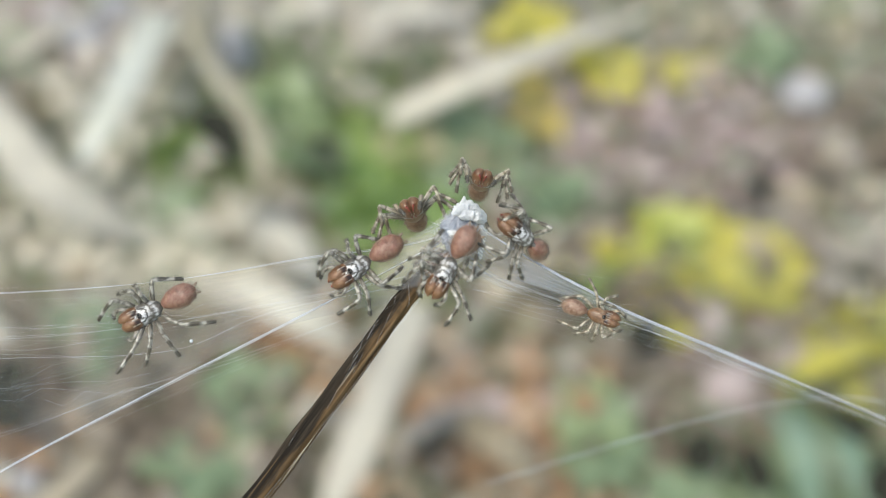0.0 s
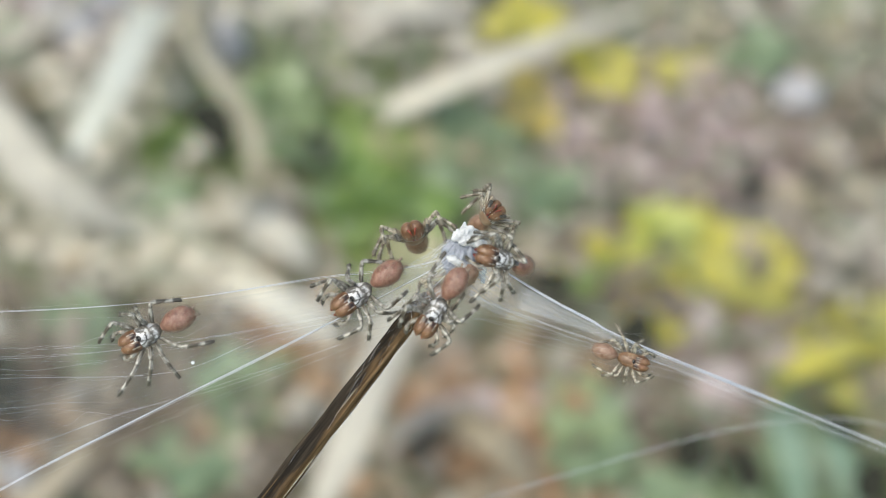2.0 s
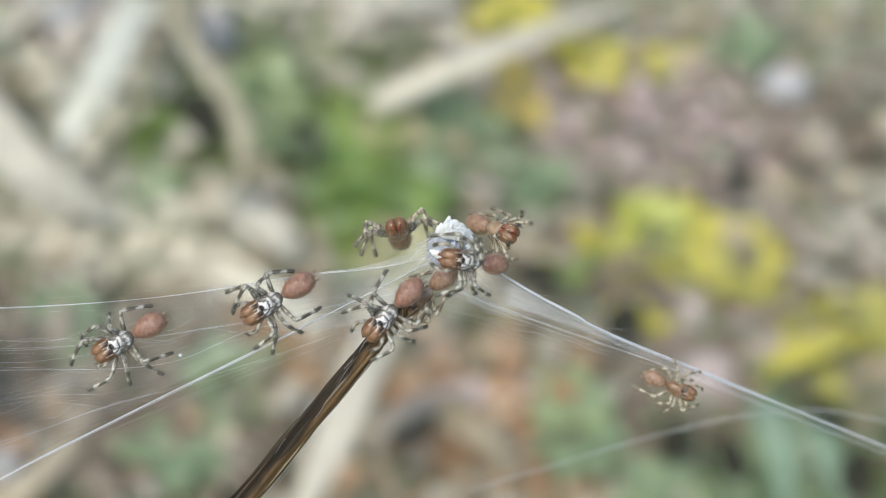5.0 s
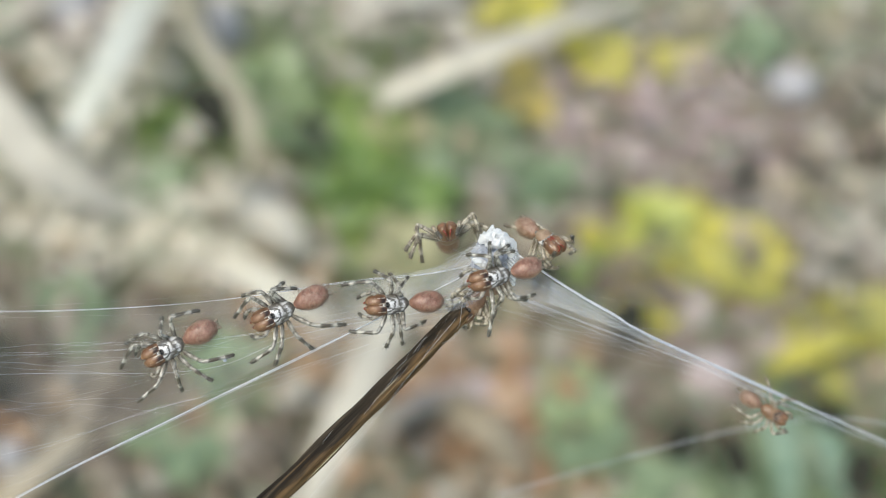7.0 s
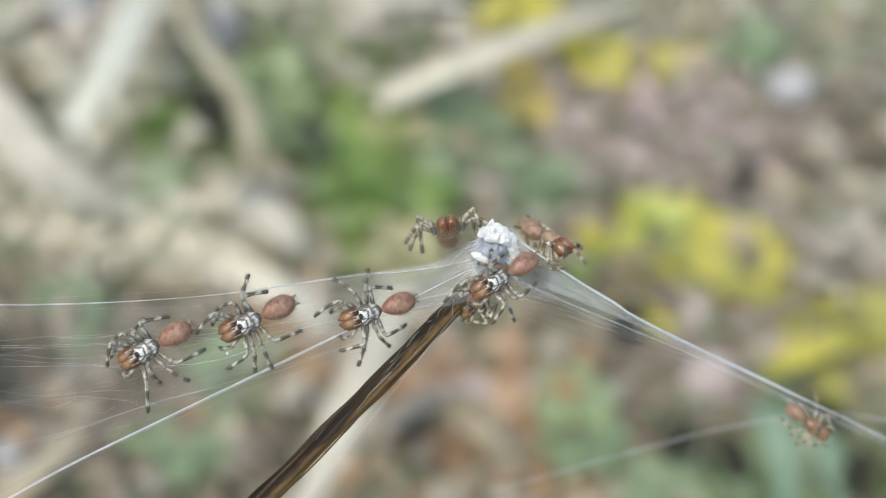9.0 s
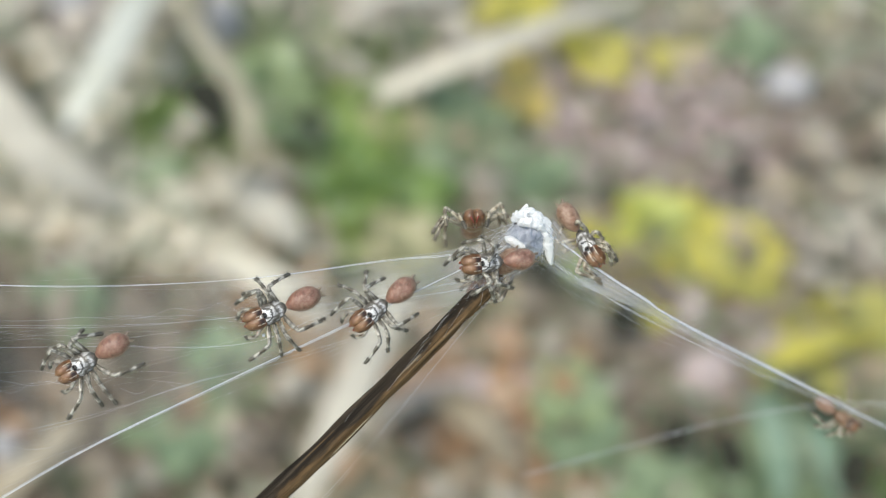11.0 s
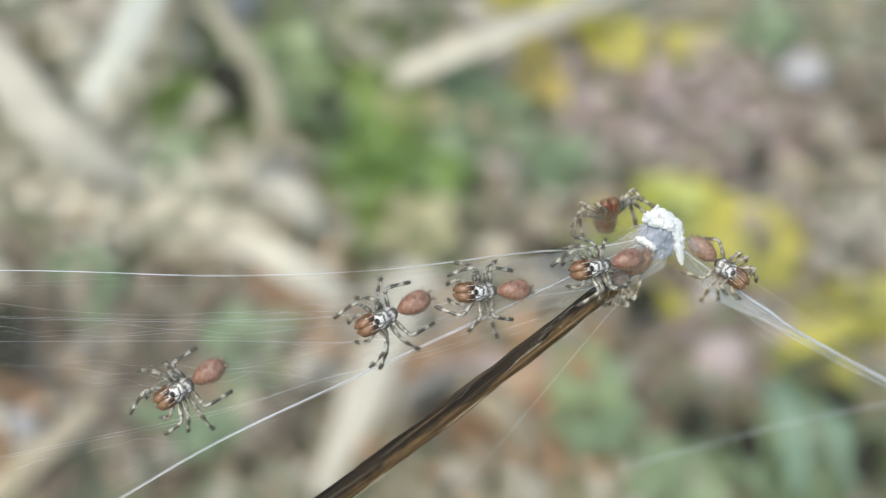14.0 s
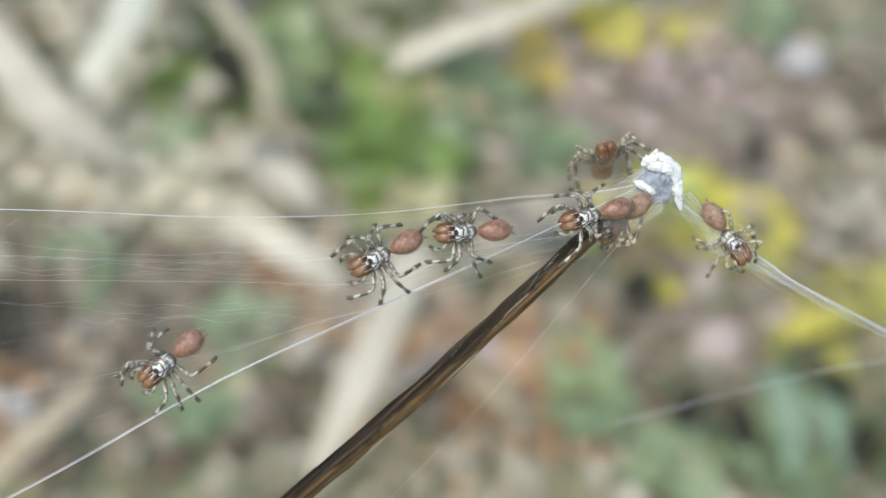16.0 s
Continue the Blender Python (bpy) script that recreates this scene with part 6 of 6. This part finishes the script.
    walk(spider_d, [
        (0.00, stage(-1.28, -0.44, -0.40, 110, -74, 180)),
        (0.50, stage(-1.28, -0.43, -0.40, 109, -74, 180)),
        (1.00, stage(-1.28, -0.36, -0.40, 109, -74, 180)),
        (1.50, stage(-1.28, -0.37, -0.40, 108, -74, 180)),
        (2.00, stage(-1.29, -0.39, -0.40, 108, -74, 180)),
        (2.50, stage(-1.40, -0.39, -0.40, 107, -74, 180)),
        (3.00, stage(-1.44, -0.42, -0.40, 106, -74, 180)),
        (3.50, stage(-1.43, -0.51, -0.40, 106, -74, 180)),
        (4.00, stage(-1.49, -0.56, -0.40, 105, -74, 180)),
        (6.50, stage(-1.14, -0.32, -0.40, 102, -74, 180)),
        (7.00, stage(-1.16, -0.34, -0.40, 102, -74, 180)),
        (7.50, stage(-1.16, -0.30, -0.40, 102, -74, 180)),
        (8.00, stage(-1.14, -0.35, -0.40, 101, -74, 180)),
        (8.50, stage(-1.18, -0.40, -0.40, 100, -74, 180)),
        (9.00, stage(-1.22, -0.32, -0.40, 100, -74, 180)),
        (11.50, stage(-1.61, -0.66, -0.58, 96, -74, 180)),
        (12.00, stage(-1.66, -0.54, -0.61, 98, -72, 180)),
        (12.50, stage(-1.47, -0.44, -0.65, 100, -71, 180)),
        (13.00, stage(-1.19, -0.41, -0.69, 103, -69, 180)),
        (13.50, stage(-1.39, -0.35, -0.72, 107, -68, 180)),
        (14.00, stage(-1.34, -0.29, -0.76, 107, -68, 180)),
        (14.50, stage(-1.40, -0.34, -0.79, 107, -68, 180)),
        (15.00, stage(-1.38, -0.37, -0.83, 107, -68, 180)),
        (15.50, stage(-1.43, -0.27, -0.86, 107, -68, 180)),
        (16.00, stage(-1.42, -0.27, -0.90, 107, -68, 180)),
    ])
    walk(spider_e, [
        (0.00, stage(0.96, 0.54, -0.30, 76, -74, 180)),
        (0.50, stage(1.47, 0.81, -0.32, 76, -73, 179)),
        (1.00, stage(1.30, 0.54, -0.33, 75, -73, 178)),
        (1.50, stage(1.37, 0.35, -0.35, 58, -72, 176)),
        (2.00, stage(1.19, 0.27, -0.37, 42, -62, 175)),
        (2.50, stage(1.14, 0.51, -0.38, 22, -48, 174)),
        (3.00, stage(1.30, 0.27, -0.40, 2, -42, 172)),
        (3.50, stage(1.54, 0.18, -0.42, -2, -44, 171)),
        (4.00, stage(1.66, -0.08, -0.43, -5, -45, 170)),
        (6.50, stage(2.34, -0.50, -0.52, -37, -48, 160)),
        (7.00, stage(2.14, -0.41, -0.53, -37, -47, 158)),
        (7.50, stage(2.17, -0.43, -0.55, -38, -46, 156)),
        (8.00, stage(2.29, -0.47, -0.57, -38, -44, 154)),
        (8.50, stage(2.32, -0.52, -0.58, -36, -43, 152)),
        (9.00, stage(2.33, -0.63, -0.60, -35, -42, 150)),
        (9.62, stage(2.23, -0.81, -0.40, -42, -34, 112)),
        (10.25, stage(2.12, -0.99, -0.20, -48, -25, 75)),
        (10.88, stage(2.26, -1.14, 0.00, -55, -16, 38)),
        (11.50, stage(2.16, -1.32, 0.20, -62, -8)),
        (12.00, stage(2.15, -1.49, 0.21, -51, -8)),
        (12.50, stage(2.29, -1.57, 0.22, -50, -7)),
        (13.00, stage(2.39, -1.73, 0.23, -41, -7)),
        (13.50, stage(2.39, -1.78, 0.24, -37, -7)),
        (14.00, stage(2.59, -2.03, 0.26, -37, -6)),
        (14.50, stage(2.71, -2.36, 0.27, -37, -6)),
        (15.00, stage(2.75, -2.56, 0.28, -37, -6)),
        (15.50, stage(2.83, -2.83, 0.29, -41, -5)),
        (16.00, stage(2.88, -2.96, 0.30, -51, -5)),
    ])
    walk(spider_f, [
        (0.00, stage(2.20, -1.21, 1.20, 141, -20)),
        (0.50, stage(2.18, -1.26, 1.29, 144, -20)),
        (1.00, stage(2.11, -1.10, 1.38, 142, -20)),
        (1.50, stage(1.91, -1.17, 1.46, 159, -20)),
        (2.00, stage(1.52, -1.15, 1.55, 165, -20)),
        (2.50, stage(1.11, -1.00, 1.64, 159, -20)),
        (3.00, stage(1.28, -1.08, 1.72, 168, -20)),
        (3.50, stage(1.17, -0.96, 1.81, 155, -20)),
        (4.00, stage(1.10, -1.15, 1.90, 158, -20)),
        (6.50, stage(0.45, -1.62, 1.40, 193, -6)),
        (7.00, stage(0.38, -1.61, 1.39, 196, -6)),
        (7.50, stage(0.47, -1.59, 1.39, 205, -6)),
        (8.00, stage(0.41, -1.62, 1.38, 208, -5)),
        (8.50, stage(0.27, -1.88, 1.38, 207, -5)),
        (9.00, stage(0.34, -1.94, 1.37, 211, -5)),
        (11.50, stage(-1.42, -1.91, 1.35, 185, -4)),
        (12.00, stage(-1.53, -1.78, 1.34, 186, -4)),
        (12.50, stage(-1.48, -1.83, 1.34, 187, -3)),
        (13.00, stage(-1.62, -1.78, 1.33, 187, -3)),
        (13.50, stage(-1.79, -2.05, 1.33, 193, -3)),
        (14.00, stage(-1.97, -2.09, 1.32, 195, -3)),
        (14.50, stage(-2.04, -2.19, 1.32, 195, -3)),
        (15.00, stage(-2.06, -2.31, 1.31, 199, -2)),
        (15.50, stage(-2.27, -2.40, 1.31, 201, -2)),
        (16.00, stage(-2.27, -2.37, 1.30, 198, -2)),
    ])
    walk(spider_g, [
        (0.00, stage(4.79, -3.81, -0.20, -18, -5)),
        (0.50, stage(5.00, -4.00, -0.30, -18, -5)),
        (1.00, stage(5.33, -4.12, -0.40, -18, -5)),
        (1.50, stage(5.71, -4.31, -0.50, -18, -5)),
        (2.00, stage(5.86, -4.45, -0.60, -18, -5)),
        (2.50, stage(6.12, -4.56, -0.70, -19, -5)),
        (3.00, stage(6.62, -4.74, -0.80, -20, -5)),
        (3.50, stage(6.86, -5.04, -0.90, -20, -5)),
        (4.00, stage(7.16, -5.33, -1.00, -20, -5)),
        (6.50, stage(10.32, -6.42, -3.37, -30, -5)),
        (7.00, stage(10.77, -6.51, -3.60, -31, -5)),
        (7.50, stage(11.17, -6.74, -3.83, -32, -5)),
        (8.00, stage(11.60, -6.97, -4.05, -34, -5)),
        (8.50, stage(12.34, -7.28, -4.28, -35, -5)),
        (9.00, stage(12.71, -7.33, -4.51, -36, -5)),
        (11.50, stage(13.59, -8.10, -6.28, -35, -5)),
        (12.00, stage(13.97, -9.04, -6.64, -35, -5)),
        (12.50, stage(14.20, -9.40, -7.00, -35, -5)),
        (13.00, stage(14.91, -10.04, -7.35, -35, -5)),
        (13.50, stage(15.20, -10.23, -7.71, -35, -5)),
        (14.00, stage(15.65, -10.54, -8.06, -35, -5)),
        (14.50, stage(16.07, -10.98, -8.41, -34, -5)),
        (15.00, stage(16.48, -11.45, -8.77, -34, -5)),
        (15.50, stage(17.11, -11.91, -9.13, -34, -5)),
        (16.00, stage(17.91, -12.25, -9.48, -34, -5)),
    ])
    walk(spider_i, [
        (0.00, stage(-0.27, -2.08, -0.30, -143, 18)),
        (0.50, stage(-0.30, -2.14, -0.24, -143, 18)),
        (1.00, stage(-0.33, -2.19, -0.17, -143, 18)),
        (1.50, stage(-0.36, -2.24, -0.11, -142, 18)),
        (2.00, stage(-0.43, -2.32, -0.05, -143, 18)),
        (2.50, stage(-0.52, -2.40, 0.01, -143, 18)),
        (3.00, stage(-0.59, -2.47, 0.08, -143, 18)),
        (3.50, stage(-0.66, -2.55, 0.14, -143, 18)),
        (4.00, stage(-0.74, -2.62, 0.20, -143, 18)),
        (6.50, stage(-0.23, -2.54, 0.15, -132, 24)),
        (7.00, stage(-0.22, -2.55, 0.14, -132, 24)),
        (7.50, stage(-0.22, -2.55, 0.14, -132, 24)),
        (8.00, stage(-0.21, -2.56, 0.13, -132, 25)),
        (8.50, stage(-0.21, -2.56, 0.13, -132, 25)),
        (9.00, stage(-0.22, -2.57, 0.12, -132, 25)),
        (11.50, stage(-1.08, -2.57, 0.10, -131, 26)),
        (12.00, stage(-1.07, -2.58, 0.09, -131, 26)),
        (12.50, stage(-1.07, -2.58, 0.09, -131, 27)),
        (13.00, stage(-1.08, -2.58, 0.08, -131, 27)),
        (13.50, stage(-1.08, -2.59, 0.08, -131, 27)),
        (14.00, stage(-1.07, -2.60, 0.07, -131, 27)),
        (14.50, stage(-1.08, -2.60, 0.07, -131, 27)),
        (15.00, stage(-1.07, -2.60, 0.06, -131, 28)),
        (15.50, stage(-1.06, -2.61, 0.06, -131, 28)),
        (16.00, stage(-1.05, -2.61, 0.05, -131, 28)),
    ])
    stalk_rows = [
        (0.0, stage(-0.45, -1.83, 0.0, 0.79)),
        (0.5, stage(-0.44, -1.83, 0.0, 0.66)),
        (1.0, stage(-0.43, -1.83, 0.0, 0.52)),
        (1.5, stage(-0.41, -1.83, 0.0, 0.39)),
        (2.0, stage(-0.40, -1.83, 0.0, 0.26)),
        (2.5, stage(-0.39, -1.83, 0.0, 0.12)),
        (3.0, stage(-0.38, -1.83, 0.0, -0.01)),
        (3.5, stage(-0.36, -1.83, 0.0, -0.15)),
        (4.0, stage(-0.35, -1.83, 0.0, -0.28)),
        (6.5, stage(0.27, -1.83, 0.0, -5.33)),
        (7.0, stage(0.39, -1.83, 0.0, -6.34)),
        (7.5, stage(0.31, -1.83, 0.0, -5.74)),
        (8.0, stage(0.22, -1.83, 0.0, -5.14)),
        (8.5, stage(0.14, -1.83, 0.0, -5.30)),
        (9.0, stage(0.05, -1.83, 0.0, -5.46)),
        (11.5, stage(-0.26, -1.83, 0.0, -5.66)),
        (12.0, stage(-0.39, -1.83, 0.0, -7.08)),
        (12.5, stage(-0.21, -1.83, 0.0, -7.98)),
        (13.0, stage(-0.19, -1.83, 0.0, -9.08)),
        (13.5, stage(-0.19, -1.83, 0.0, -10.32)),
        (14.0, stage(-0.17, -1.83, 0.0, -11.46)),
        (14.5, stage(-0.43, -1.83, 0.0, -10.39)),
        (15.0, stage(-0.56, -1.83, 0.0, -8.98)),
        (15.5, stage(-0.66, -1.83, 0.0, -7.57)),
        (16.0, stage(-0.81, -1.83, 0.0, -6.42)),
    ]
    walk(stem, stalk_rows)
    walk(wrapping, stalk_rows)
    step(legs_a, palps_a, "a", 0.22, 1)
    step(legs_b, palps_b, "b", 0.25, 2)
    step(legs_c, palps_c, "c", 0.25, 3)
    step(legs_d, palps_d, "d", 0.12, 4, -0.45, 35)
    step(legs_e, palps_e, "e", 0.25, 5, -0.30, 35)
    step(legs_f, palps_f, "f", 0.22, 6)
    step(legs_g, palps_g, "g", 0.25, 7)
    step(legs_i, palps_i, "i", 0.10, 8)
    waist = Matrix.Translation((-0.55 * MM, 0, 0))
    for piece in root_belly[spider_f.name]:
        walk(piece, [(t, waist @ Euler((0, radians(-bend), 0)).to_matrix().to_4x4() @ waist.inverted()) for t, bend in ((0, 50), (4, 50), (5.2, 30), (6.5, 12), (16, 12))])
    sway = [(0.0, 0, 0.3), (2.0, -0.12, 0.5), (4.0, -0.24, 0.7), (6.5, 0.10, -0.3), (9.0, 0.52, -1.5), (11.5, 0.0, -1.9), (12.5, -0.2, -2.0), (14.5, -0.34, -1.7), (16.0, -0.65, -0.3)]
    for silk in (edge_thread, band):
        walk(silk, [(t, stage(0, y, 0, turn)) for t, y, turn in sway])
    hinge = Matrix.Translation(Vector((2.86, -2.18, 0.0)) * MM)
    for silk in (band_strands, fan, gusset):
        rows = []
        for (t, y, turn), fold in zip(sway, (0, 0, 0, 0, 5, 55, 70, 76, 80)):
            rows.append((t, stage(0, y, 0, turn) @ hinge @ Matrix.Rotation(radians(fold), 4, Vector((7.64, -3.53, -3.0))) @ hinge.inverted()))
        walk(silk, rows)
    walk(top_line, [(0.0, stage(0, 0.02, 0)), (2.0, stage(0, 0.08, 0)), (4.0, stage(0, -0.07, 0)), (6.5, stage(0, -0.02, 0)), (8.0, stage(0, -0.08, 0)), (9.0, stage(0, -0.05, 0)),
                    (11.5, stage(0, -0.10, 0)), (12.5, stage(0, 0.0, 0)), (13.5, stage(0, 0.15, 0)), (14.5, stage(0, 0.05, 0)), (16.0, stage(0, 0.08, 0))])
    walk(guy_line, [(0.0, stage(0, 0.03, 0)), (2.0, stage(0, 0.09, 0)), (4.0, stage(0, 0.0, 0)), (6.5, stage(0, -0.08, 0)), (8.0, stage(0, -0.07, 0)), (9.0, stage(0, -0.14, 0)),
                    (11.5, stage(0, 0.08, 0)), (12.5, stage(0, 0.07, 0)), (13.5, stage(0, 0.15, 0)), (14.5, stage(0, 0.13, 0)), (16.0, stage(0, 0.17, 0))])

    walk(tuft, [(0.0, stage(0.36, -0.88, 0.0, 0, 40)), (4.0, stage(0.36, -0.88, 0.0, 0, 30)), (7.0, stage(0.36, -0.88, 0.0, 0, 24)), (11.5, stage(0.36, -0.88, 0.0, 0, 6)), (16.0, stage(0.36, -0.88, 0.0))])

motions()
